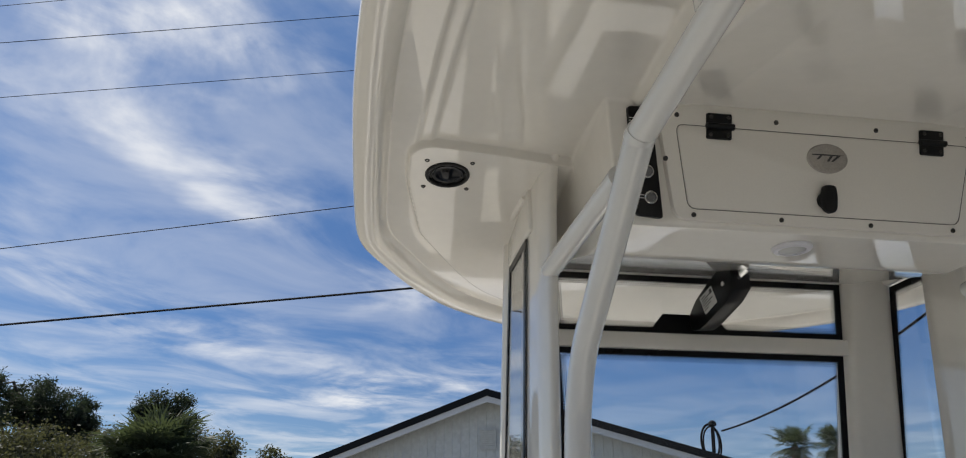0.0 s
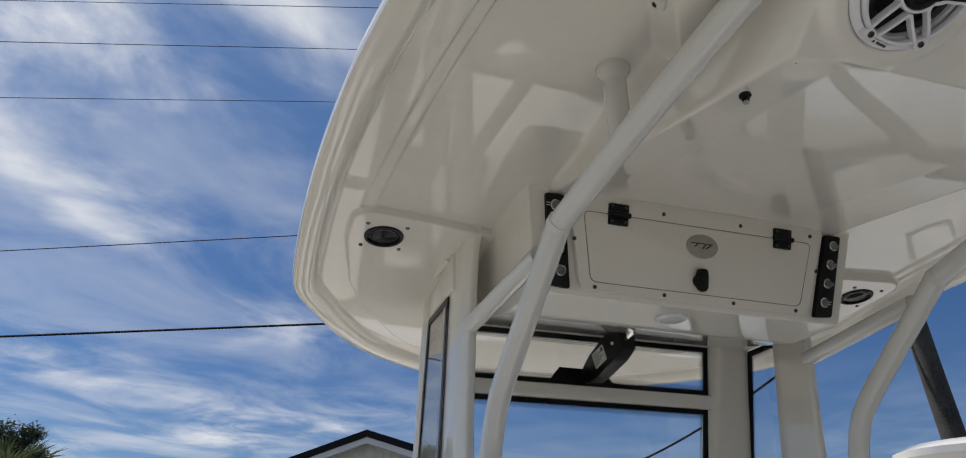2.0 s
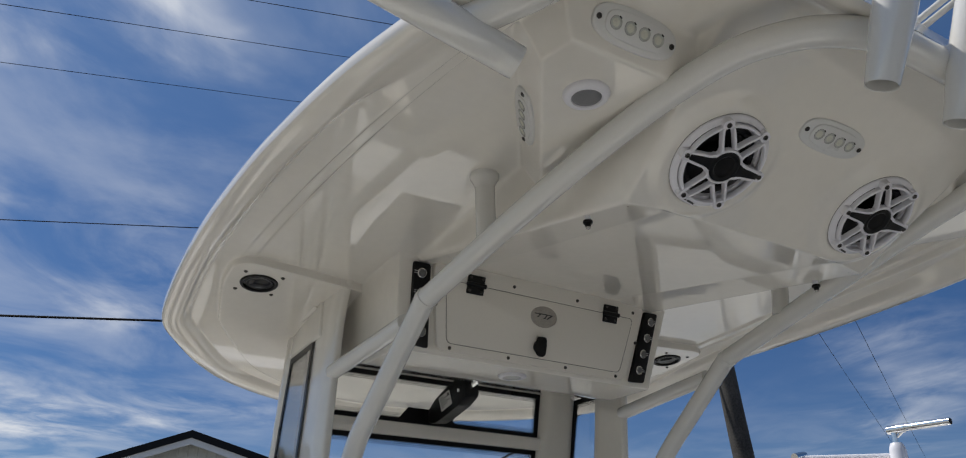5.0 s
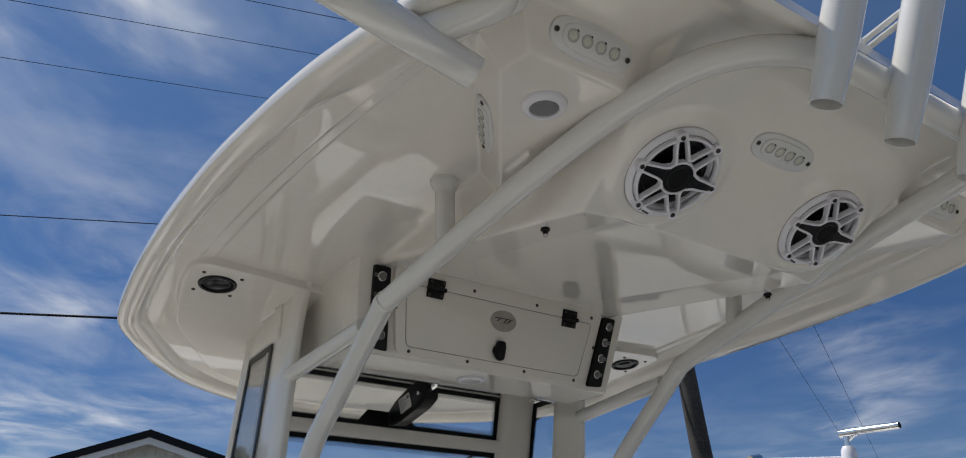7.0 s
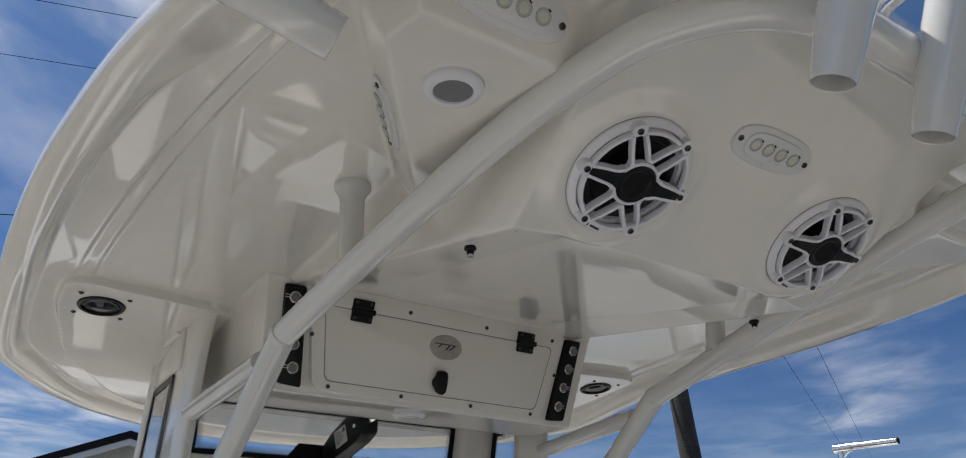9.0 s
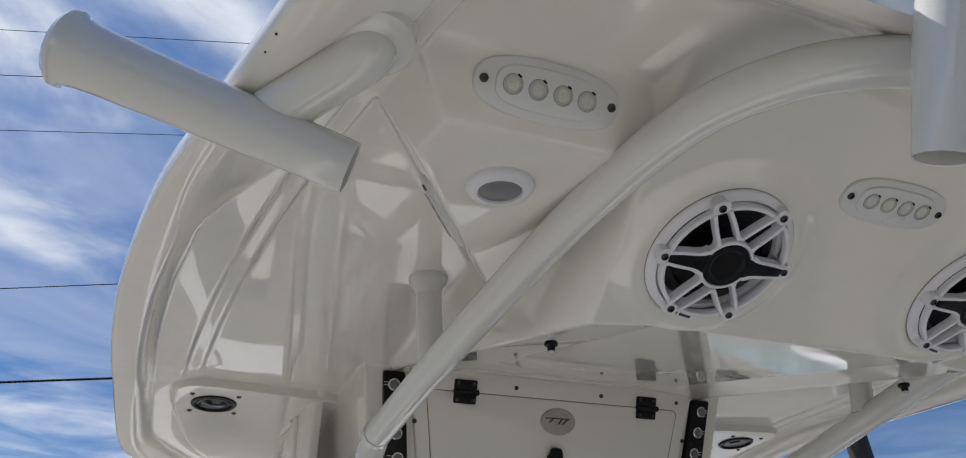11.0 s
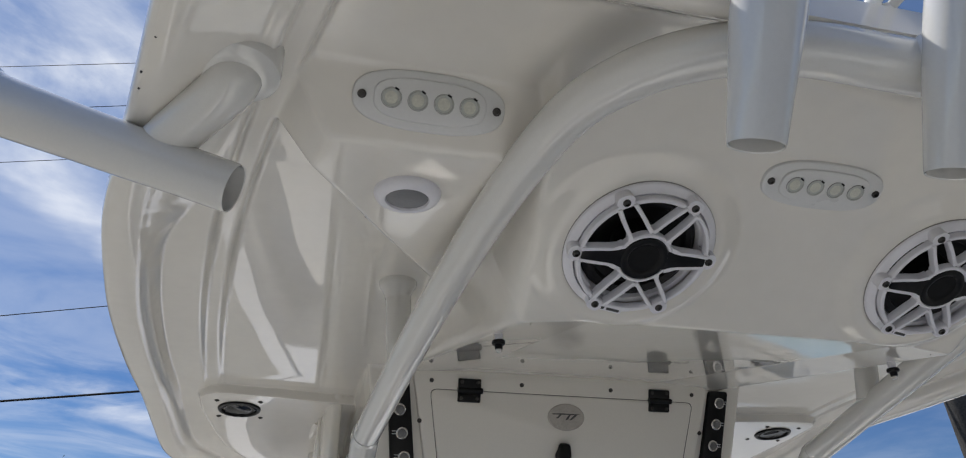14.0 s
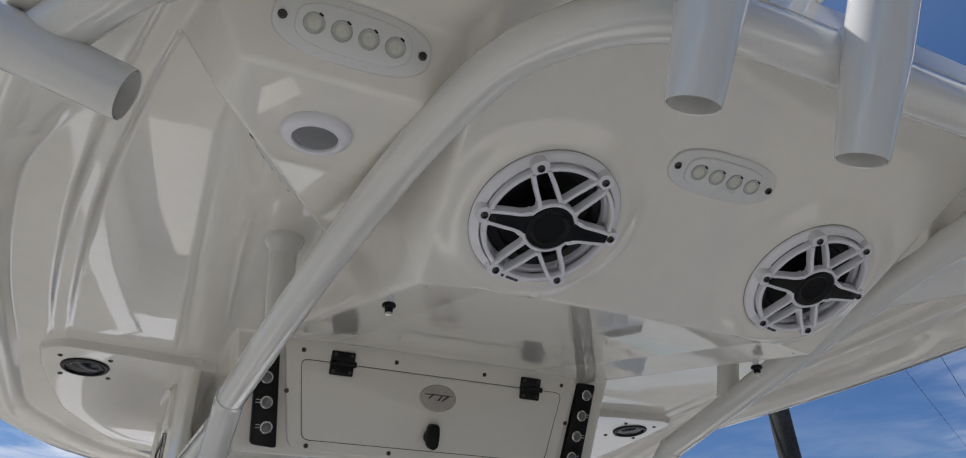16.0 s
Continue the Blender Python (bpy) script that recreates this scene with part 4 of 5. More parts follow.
def spreader(o, nrm, xdir):
    t = thing("spreader_light", "white oval spreader light with four round lenses in the hardtop", "light", "spreader lights")
    m = face_frame(o, nrm, xdir)

    def oval(a, b, n=40, p=2.6):
        return [(math.copysign(abs(math.cos(2 * math.pi * k / n)) ** (2 / p), math.cos(2 * math.pi * k / n)) * a, math.copysign(abs(math.sin(2 * math.pi * k / n)) ** (2 / p), math.sin(2 * math.pi * k / n)) * b) for k in range(n)]
    bm = bmesh.new()
    plate(bm, oval(0.0862, 0.0335), -0.010, 0.005, m, 0.004)
    plate(bm, oval(0.0630, 0.0240, p=3.0), 0.003, 0.0085, m, 0.0025)
    part("bezel", bm, LAMP_WHITE, t)
    for i in range(4):
        q = m @ pose(-0.0438 + 0.0292 * i, 0, 0.0082)
        bm = bmesh.new()
        lathe(bm, [(0.0112, 0), (0.0112, 0.0015), (0.0102, 0.002), (0.0096, 0.0004), (0, 0.0002)], q, 24)
        ln = part("lens", bm, LED_LENS, t, "round clear lens")
        bm = bmesh.new()
        lathe(bm, [(0.0115, 0.0002), (0.0115, 0.0008), (0.0111, 0.0010), (0.0111, 0.0002)], q, 24)
        part("gasket", bm, LED_SEAT, ln, "thin grey seat ring")
        bm = bmesh.new()
        plate(bm, round_rect(0.0052, 0.0022, 0.0004, 1), 0.0012, 0.0024, q @ pose(0.0052, 0.0098, 0, 0, 0, -28))
        part("clip", bm, BLACK_PLASTIC, ln, "small black clip", smooth=False)
        bm = bmesh.new()
        lathe(bm, [(0.0072, 0.0003), (0.0068, 0.0007), (0, 0.0010)], q, 14)
        part("led_chip", bm, LED_CHIP, ln, "yellow light chip")
    for dx in (-0.0757, 0.0757):
        screw(t, m @ pose(dx, 0, 0.005), 0.0050)
    return t


spreader((-0.011, -0.990, POD_Z + POD_SLOPE * (POD_Y + 0.990)), SP_N, (1, 0, 0))
for sx in (-1, 1):
    spreader((sx * 0.5225, -1.013, 0.090), (0, -1.6, -1), (1, 0, 0))
spreader((-0.5392, -0.7150, 0.0936), (-0.831 * 1.7, 0.556 * 1.7, -1), (0.556, 0.831, 0))

# dome lamp on the corner pod
lamp = thing("dome_light", "round dome light with white rim and grey diffuser", "light")
m = face_frame((-0.526, -0.885, 0.0465), (0, 0, -1))
bm = bmesh.new()
lathe(bm, [(0.0415, -0.004), (0.0415, 0.003), (0.039, 0.008), (0.033, 0.0115), (0.0272, 0.0112), (0.0262, 0.008)], m, 44)
part("rim", bm, WHITE_PLASTIC, lamp)
bm = bmesh.new()
lathe(bm, [(0.0264, 0.008), (0.0250, 0.0090), (0.016, 0.0102), (0, 0.0106)], m, 40)
part("diffuser", bm, DOME_LENS, lamp)

# round black lamps on the forward pads
for sx in (-1, 1):
    t = thing("corner_light", "round glossy black light with four screws in the hardtop corner", "light", "corner lights")
    m = face_frame((sx * 0.766, 0.324, liner_at(0.766, 0.324)), (0, -0.118, -1))
    bm = bmesh.new()
    lathe(bm, [(0.053, -0.006), (0.053, 0.0010), (0.0515, 0.0040), (0.0480, 0.0052), (0.0450, 0.0044), (0.0436, 0.0010)], m, 44)
    part("bezel", bm, BLACK_PLASTIC, t)
    bm = bmesh.new()
    lathe(bm, [(0.0440, 0.0012), (0.0400, 0.0014), (0.0375, 0.0026), (0.0350, 0.0014), (0.0280, 0.0016), (0.0200, 0.0030), (0, 0.0036)], m, 40)
    part("lens", bm, BLACK_GLASS, t)
    for dx in (-0.052, 0.052):
        for dy in (-0.056, 0.056):
            screw(t, m @ pose(dx, dy, 0.0), 0.006)

# thumb knobs under the sloping panel
for sx in (-1, 1):
    t = thing("thumb_knob", "small black thumb knob on a threaded stud in the hardtop panel", "knob", "thumb knobs")
    x, y = sx * 0.347, -0.645
    zc = liner_at(x, y)
    m = face_frame((x, y, zc), (0, 0, -1))
    bm = bmesh.new()
    lathe(bm, [(0.0062, -0.004), (0.0062, 0.010), (0.0056, 0.0115), (0, 0.0115)], m, 16)
    part("post", bm, WHITE_PLASTIC, t, "white threaded post")
    bm = bmesh.new()
    lathe(bm, [(0, 0.0105), (0.0095, 0.011), (0.0103, 0.0125), (0.0103, 0.0155), (0.0092, 0.0170), (0.0062, 0.0175), (0.0058, 0.0245), (0, 0.025)], m, 16)
    part("knob", bm, BLACK_PLASTIC, t)
    bm = bmesh.new()
    lathe(bm, [(0.0048, 0.0240), (0.0048, 0.0285), (0, 0.029)], m, 12)
    part("stud", bm, STEEL, t)

# ---- rod holders ----
def holder(path, flare, group, neck=None, taper=0.0, waist=0.0):
    t = thing("rod_holder", "white powder-coated tubular rod holder welded to the pipework", "rod holder", group)
    a, b = Vector(path[0]), Vector(path[1])          # a: lower open end, b: mouth
    d = (b - a).normalized()
    L = (b - a).length
    m = face_frame(a, d, (1, 0, 0.02))
    bm = bmesh.new()
    ro, ri = (0.0270, 0.0250) if waist == 0 else (0.0282, 0.0262)
    slim = waist
    prof = [(ri - slim, 0.0), (ro - 0.0008 - slim, -0.001), (ro - slim, 0.002), (ro - slim * 0.25 + taper * 0.08, 0.06), (ro + taper * (0.25 if waist == 0 else 0.55), 0.10), (ro + taper * (0.45 if waist == 0 else 0.9), L - 0.07), (ro + taper * 0.75 if waist == 0 else ro + taper, L - 0.025), (ro + taper, L - 0.010), (ro + taper + flare * 0.5, L - 0.0065), (ro + taper + flare, L - 0.0045), (ro + taper + flare, L - 0.001), (ri + taper + flare * 0.4, L + 0.004), (ri + taper, L - 0.02), (ri - slim, 0.0)]
    lathe(bm, prof, m, 40)
    part("tube", bm, POWDER, t)
    bm = bmesh.new()
    lathe(bm, [(ri - slim - 0.0003, 0.030), (ri - slim - 0.0025, 0.030), (ri - slim - 0.0025, L * 0.9), (ri - slim - 0.0003, L * 0.9)], m, 36)
    part("sleeve", bm, WHITE_PLASTIC, t, "white plastic inner sleeve")
    if neck:
        bm = bmesh.new()
        sweep(bm, spline(neck, 8), 0.0268, 32)
        part("neck", bm, POWDER, t)
        bm = bmesh.new()
        foot_ = Vector(neck[-1])
        lathe(bm, [(0.043, -0.03), (0.043, 0.004), (0.0418, 0.010), (0.037, 0.0145), (0.028, 0.016), (0, 0.0165)], face_frame(foot_, (0, -0.1, -1)), 40)
        part("base_flange", bm, POWDER, t)
    return t


UPV = Vector((0.06, -0.354, 0.933))
for x in (-0.303, -0.115, 0.096, 0.287):
    low = Vector((x, -1.259, -0.090))
    h = holder((low, low + UPV * 0.34), 0.004, "rod holders along the aft edge", None, 0.0040, 0.0050)
    if abs(x) > 0.2:
        continue
    bm = bmesh.new()
    sweep(bm, [low + UPV * 0.118, Vector((x, -1.257 if abs(x) < 0.2 else -1.225, 0.021 if abs(x) < 0.2 else 0.038))], [0.024, 0.0262], 20)
    part("saddle", bm, POWDER, h, "welded saddle on the tube")
mouth, inner = Vector((-0.991, -0.935, 0.074)), Vector((-0.720, -0.965, -0.018))
mid = inner.lerp(mouth, 0.345) + Vector((0.0, 0.020, 0.014))
pad = Vector((-0.724, -1.047, liner_at(-0.724, -1.047)))
drop = Vector((0, 0, -0.016))
holder((inner, mouth), 0.004, "rod holders on the side", [mid, mid.lerp(pad + drop, 0.55), mid.lerp(pad + drop, 0.93), pad], 0.0075)
# pair of thin white stays leaning over the roof edge
stay = thing("roof_stay", "pair of thin white metal stays standing on the hardtop roof edge", "stay")
for off in (-0.0068, 0.0068):
    bm = bmesh.new()
    o = Vector((-0.122 + off, -1.246, 0.104 - off * 0.5))
    sweep(bm, [o, o + Vector((0.011, -0.030, 0.015)), o + Vector((0.15, -0.40, 0.20))], 0.0056, 14)
    part("bar", bm, POWDER, stay)
    bm = bmesh.new()
    lathe(bm, [(0.0085, -0.006), (0.0085, 0.003), (0.0070, 0.006), (0.0050, 0.0065)], face_frame(o, (0.1, -0.3, 1)), 16)
    part("foot", bm, POWDER, stay)

# ---- neighbourhood ----
CAM0 = Vector((-0.92, -1.27, -0.733))


def far(az, el, dist):
    """A place at that bearing, height angle and level distance from the boat's cockpit."""
    a = radians(az)
    return CAM0 + Vector((math.sin(a) * dist, math.cos(a) * dist, math.tan(radians(el)) * dist))


def cable(name, a, b, sag, r, label, group="overhead wires"):
    t = thing(name, label, "wire", group)
    a, b = Vector(a), Vector(b)
    pts = []
    for k in range(25):
        s = k / 24
        p = a.lerp(b, s)
        p.z -= sag * 4 * s * (1 - s)
        pts.append(p)
    bm = bmesh.new()
    sweep(bm, pts, r, 6)
    part("strand", bm, WIRE, t)
    return t


# utility pole
pole = thing("utility_pole", "weathered wooden utility pole with metal hardware and a conduit", "utility pole")
P = Vector((7.24, 5.80, 1.55))
foot = P + Vector((0.046, -0.053, -1.0)) * (P.z - GROUND_Z + 0.3)
peak = P + Vector((-0.046, 0.053, 1.0)) * 6.5
bm = bmesh.new()
line = [foot.lerp(peak, k / 24) + Vector((0.012 * noise.noise((k * 0.4, 0, 0)), 0.012 * noise.noise((0, k * 0.4, 3)), 0)) for k in range(25)]
sweep(bm, line, [0.165 - 0.055 * k / 24 for k in range(25)], 20)
part("shaft", bm, WOOD_POLE, pole)
# conduit on the left edge, its colour paled to stand for sunlight there
bm = bmesh.new()
lft = Vector((-0.66, 0.75, 0))
sweep(bm, [foot.lerp(peak, k / 8) + lft * 0.165 for k in range(0, 4)], 0.022, 8)
part("conduit", bm, CONDUIT, pole, "conduit, pale to show the pole's sunlit edge")


def on_pole(h):
    s = (CAM0.z + h - foot.z) / (peak.z - foot.z)
    return foot.lerp(peak, s)


for h in (3.15, 4.55, 6.8, 7.75):
    bm = bmesh.new()
    q = on_pole(h)
    sweep(bm, [q + lft * 0.10, q + lft * 0.30], 0.018, 10)
    sweep(bm, [q + lft * 0.22, q + lft * 0.27], 0.04, 12)
    part("insulator", bm, STEEL, pole)
for p, d, xl, xr, r, h in (((-0.374, 9.881, 2.802), (0.972, -0.225, 0.068), -34, 3.0, 0.017, 3.45), ((-1.518, 10.418, 4.313), (0.973, -0.204, 0.105), -34, 3.0, 0.0075, 4.7),
                           ((-16.06, 9.65, 3.67), (0.927, 0.204, 0.315), -26, 5.0, 0.0060, 8.0), ((-15.5, 8.05, 3.39), (0.923, 0.183, 0.337), -24, 5.0, 0.0060, 8.4),
                           ((-10.5, 13.7, 9.77), (0.931, -0.358, -0.077), -34, 6.0, 0.0065, 8.7)):
    p, d = Vector(p), Vector(d)
    t = thing("overhead_wire", "thin dark overhead utility wire against the sky", "wire", "overhead wires")
    pts = [p + d * ((x - p.x) / d.x) for x in np.linspace(xl, xr, 18)] + [on_pole(h) + lft * 0.15]
    bm = bmesh.new()
    sweep(bm, spline(pts, 3), r, 6)
    part("strand", bm, WIRE, t)
dr = Vector((0.88, 0.476, 0))
for h, off in ((7.6, 0.0), (7.6, 1.15)):
    q = on_pole(h) + Vector((off * 0.476, -off * 0.88, 0))
    cable("overhead_wire", q, q + dr * 80, 0.4, 0.008, "thin dark overhead utility wire against the sky")

# metal-sided building with a gable
ridge = Vector((2.285, 18.45, 2.74))
phi = radians(-26)
u = Vector((math.cos(phi), math.sin(phi), 0))
back = Vector((-u.y, u.x, 0))
house = thing("metal_building", "grey metal-sided building with a dark gable roof", "building")
pitch, wl_, wr_ = 0.322, 7.2, 9.0
top_z = ridge.z
def hp(s, z, depth=0.0):
    q = ridge + u * s + back * depth
    return Vector((q.x, q.y, z))


def roof_z(s):
    return top_z - pitch * abs(s)


bm = bmesh.new()
for depth in (0.0, 14.0):
    bm.faces.new([bm.verts.new(v) for v in (hp(-wl_, GROUND_Z, depth), hp(wr_, GROUND_Z, depth), hp(wr_, roof_z(wr_) - 0.12, depth), hp(0, top_z - 0.12, depth), hp(-wl_, roof_z(wl_) - 0.12, depth))])
for s in (-wl_, wr_):
    bm.faces.new([bm.verts.new(v) for v in (hp(s, GROUND_Z), hp(s, roof_z(s) - 0.12), hp(s, roof_z(s) - 0.12, 14), hp(s, GROUND_Z, 14))])
part("wall", bm, METAL_WALL, house, smooth=False)
bm = bmesh.new()
n = int((wl_ + wr_) / 0.23)
for k in range(n):
    s = -wl_ + 0.12 + k * 0.23
    w = 0.028
    q = [hp(s - w, GROUND_Z, -0.001), hp(s - w * 0.4, GROUND_Z, -0.014), hp(s + w * 0.4, GROUND_Z, -0.014), hp(s + w, GROUND_Z, -0.001)]
    lo = [bm.verts.new(v) for v in q]
    hi = [bm.verts.new(Vector((v.x, v.y, roof_z(s) - 0.13))) for v in q]
    grid_faces(bm, [lo, hi])
tagged(part("siding_ribs", bm, METAL_WALL, house, smooth=False), kind="stuff")
for sgn, reach in ((-1, wl_ + 0.3), (1, wr_ + 0.3)):
    bm = bmesh.new()
    a, b = 0.0, sgn * reach
    vs = []
    for depth in (-0.45, 14.4):
        vs.append([bm.verts.new(hp(a, top_z + 0.02, depth)), bm.verts.new(hp(b, top_z - pitch * reach + 0.02, depth)), bm.verts.new(hp(b, top_z - pitch * reach - 0.06, depth)), bm.verts.new(hp(a, top_z - 0.06, depth))])
    grid_faces(bm, vs, close=True)
    bm.faces.new(vs[0])
    bm.faces.new(vs[1])
    part("roof_slope", bm, ROOF_METAL, house, smooth=False)
    bm = bmesh.new()
    vs = []
    for depth in (-0.50, -0.44):
        vs.append([bm.verts.new(hp(a, top_z + 0.05, depth)), bm.verts.new(hp(b, top_z - pitch * reach + 0.05, depth)), bm.verts.new(hp(b, top_z - pitch * reach - 0.13, depth)), bm.verts.new(hp(a, top_z - 0.13, depth))])
    grid_faces(bm, vs, close=True)
    bm.faces.new(vs[0])
    bm.faces.new(vs[1])
    part("rake_fascia", bm, DARK_TRIM, house, "dark rake fascia", smooth=False)
    bm = bmesh.new()
    vs = []
    for depth in (-0.47, -0.42):
        vs.append([bm.verts.new(hp(a, top_z - 0.12, depth)), bm.verts.new(hp(b, top_z - pitch * reach - 0.12, depth)), bm.verts.new(hp(b, top_z - pitch * reach - 0.28, depth)), bm.verts.new(hp(a, top_z - 0.28, depth))])
    grid_faces(bm, vs, close=True)
    bm.faces.new(vs[0])
    bm.faces.new(vs[1])
    part("rake_trim", bm, WHITE_TRIM, house, "pale rake trim", smooth=False)
bm = bmesh.new()
vm = face_frame(hp(-0.12, top_z - 1.15, -0.03), -back, u)
frame_plate(bm, round_rect(0.46, 0.50, 0.02, 1), round_rect(0.40, 0.44, 0.02, 1), 0, 0.03, vm)
for k in range(8):
    block(bm, 0.41, 0.045, 0.008, vm @ pose(0, -0.19 + k * 0.054, 0.008, 20, 0, 0))
part("gable_vent", bm, METAL_WALL, house, "louvred gable vent", smooth=False)
# service mast with a cable loop on the roof slope
mast = thing("service_mast", "metal service mast with a looped cable on the roof", "mast")
mb = far(24.8, 5.2, 20.0)
mt = far(25.0, 7.35, 20.0)
bm = bmesh.new()
sweep(bm, [mb - Vector((0, 0, 0.6)), mt], 0.045, 12)
lathe(bm, [(0.05, -0.05), (0.10, -0.02), (0.09, 0.06), (0.03, 0.10), (0, 0.10)], Matrix.Translation(mt), 14)
part("pipe", bm, DARK_TRIM, mast)
bm = bmesh.new()
loop = [mt + Vector((0.42 * math.sin(a) * 0.55 - 0.1, 0, -0.42 + 0.42 * math.cos(a))) for a in np.linspace(0, 2 * math.pi, 30)]
sweep(bm, loop, 0.028, 8)
sweep(bm, [p + Vector((0.07, 0.05, -0.04)) for p in loop], 0.022, 8)
part("cable_loop", bm, WIRE, mast)
cable("service_cable", far(25.6, 6.9, 20.0), on_pole(3.6) + lft * 0.2, 0.35, 0.022, "thick dark service cable from mast to pole", "service cables")

# neighbouring boat's hardtop
nb = thing("neighbour_hardtop", "white hardtop of a neighbouring boat", "boat hardtop")
bm = bmesh.new()
uu, vv = Vector((0.5, -0.866, 0)), Vector((0.866, 0.5, 0))
cc = Vector((2.70, 2.34, -0.030)) + uu * 1.75
rows = []
for k, (ins, dz) in enumerate(((0.20, -0.10), (0.05, -0.10), (0.0, -0.06), (0.0, -0.02), (0.06, 0.02), (0.35, 0.055))):
    ol = round_poly([(-1.75 + ins, -0.9 + ins), (1.75 - ins, -0.9 + ins), (1.75 - ins, 0.9 - ins), (-1.75 + ins, 0.9 - ins)], 0.35, 6)
    rows.append([bm.verts.new(cc + uu * x + vv * (y + 0.9) + Vector((0, 0, dz + 0.03 * (1 - (x / 1.75) ** 2)))) for x, y in ol])
grid_faces(bm, rows, close=True)
bm.faces.new(rows[0][::-1])
bm.faces.new(rows[-1])
part("roof", bm, GEL, nb)
for x in (-1.3, 1.3):
    for y in (0.35, 1.5):
        bm = bmesh.new()
        q = cc + uu * x + vv * y
        sweep(bm, [q + Vector((0, 0, -0.09)), Vector((q.x, q.y, GROUND_Z))], 0.03, 10)
        part("post", bm, POWDER, nb)
# unseen hull, added; its white brightens what the hardtop reflects
bm = bmesh.new()
rows = []
for s, w in ((-2.6, 1.15), (-1.0, 1.25), (0.6, 1.2), (2.0, 0.95), (3.0, 0.5), (3.6, 0.05)):
    o = cc + vv * 0.9 - uu * s
    rows.append([bm.verts.new(Vector((o.x, o.y, 0)) + vv * x + Vector((0, 0, z))) for x, z in ((0, -2.9), (-w * 0.8, -2.5), (-w, -1.45), (-w + 0.1, -1.40), (w - 0.1, -1.40), (w, -1.45), (w * 0.8, -2.5))])
grid_faces(bm, rows, close=True)
bm.faces.new(rows[0][::-1])
bm.faces.new(rows[-1])
part("hull", bm, WHITE_HULL, nb, "unseen white hull, added to brighten reflections")
# dark rail added out of view to streak the gelcoat reflections
bm = bmesh.new()
rows = []
for s, w in ((-2.6, 1.15), (-1.0, 1.25), (0.6, 1.2), (2.0, 0.95), (3.0, 0.5), (3.6, 0.05)):
    o = cc + vv * 0.9 - uu * s
    rows.append([bm.verts.new(Vector((o.x, o.y, 0)) + vv * x + Vector((0, 0, z))) for x, z in ((-w - 0.012, -1.60), (-w - 0.045, -1.57), (-w - 0.045, -1.50), (-w - 0.002, -1.46))])
grid_faces(bm, rows)
part("added_dark_rail", bm, BLACK_MATT, nb, "unseen black rail, added as a dark streak in reflections")
# unseen console and dark enclosure, added to put dark patches into reflections
bm = bmesh.new()
o = cc + vv * 0.9 - uu * 0.3
turn = face_frame((o.x, o.y, 0), (0, 0, 1), uu)
plate(bm, round_poly([(-0.75, -0.55), (0.75, -0.55), (0.75, 0.55), (-0.75, 0.55)], 0.15, 4), -1.42, -0.62, turn, 0.03)
part("console", bm, GEL, nb, "unseen white console, added for reflections")
bm = bmesh.new()
plate(bm, round_poly([(-0.72, -0.52), (0.40, -0.52), (0.40, 0.52), (-0.72, 0.52)], 0.15, 4), -0.62, -0.075, turn, 0.01)
part("added_dark_enclosure", bm, BLACK_GLASS, nb, "unseen dark enclosure, added as a dark patch in reflections")
bm = bmesh.new()
o = cc + vv * 0.9
block(bm, 0.9, 0.4, 0.45, Matrix.Translation((o.x, o.y, -3.08)), 0.01)
part("cradle", bm, TIMBER, nb, "timber cradle")
# chrome outrigger base and folded rod on that roof
og = thing("outrigger_base", "polished metal outrigger base with a short tube", "outrigger")
q = Vector((3.475, 1.185, 0.075))
arm = Vector((0.06, -0.998, -0.02))
bm = bmesh.new()
lathe(bm, [(0.05, -0.14), (0.05, 0.0), (0.044, 0.03), (0.034, 0.05), (0, 0.052)], Matrix.Translation(q), 20)
part("foot", bm, WHITE_PLASTIC, og)
bm = bmesh.new()
sweep(bm, [q + Vector((0, 0, 0.04)), q + Vector((0, 0, 0.13))], 0.020, 14)
sweep(bm, [q + Vector((0, 0, 0.075)), q + arm * 0.07 + Vector((0, 0, 0.125))], 0.008, 10)
part("post", bm, CHROME, og)
bm = bmesh.new()
sweep(bm, [q - arm * 0.03 + Vector((0, 0, 0.137)), q + arm * 0.355 + Vector((0, 0, 0.137))], 0.0215, 18)
part("arm_tube", bm, CHROME, og)
bm = bmesh.new()
sweep(bm, [q - arm * 0.035 + Vector((0, 0, 0.132)), q + arm * 0.08 + Vector((0, 0, 0.135))], 0.027, 16)
part("clamp", bm, CHROME, og)
bm = bmesh.new()
lathe(bm, [(0.010, 0.018), (0.010, 0.028), (0, 0.030)], Matrix.Translation(q + arm * 0.2 + Vector((0, 0, 0.132))), 12)
part("pin", bm, CHROME, og)
bm = bmesh.new()
lathe(bm, [(0.0185, 0.002), (0, 0.002)], face_frame(q + arm * 0.355 + Vector((0, 0, 0.137)), arm), 18)
part("tube_end", bm, BLACK_MATT, og)
rod = thing("folded_rod", "thin white folded rod with a metal clip on a boat roof", "rod")
qa, qb = Vector((3.11, 1.65, 0.078)) + vv * 0.1, Vector((3.40, 1.15, 0.066)) + vv * 0.2
bm = bmesh.new()
sweep(bm, [qa, qb], 0.016, 10)
part("shaft", bm, WHITE_PLASTIC, rod)
bm = bmesh.new()
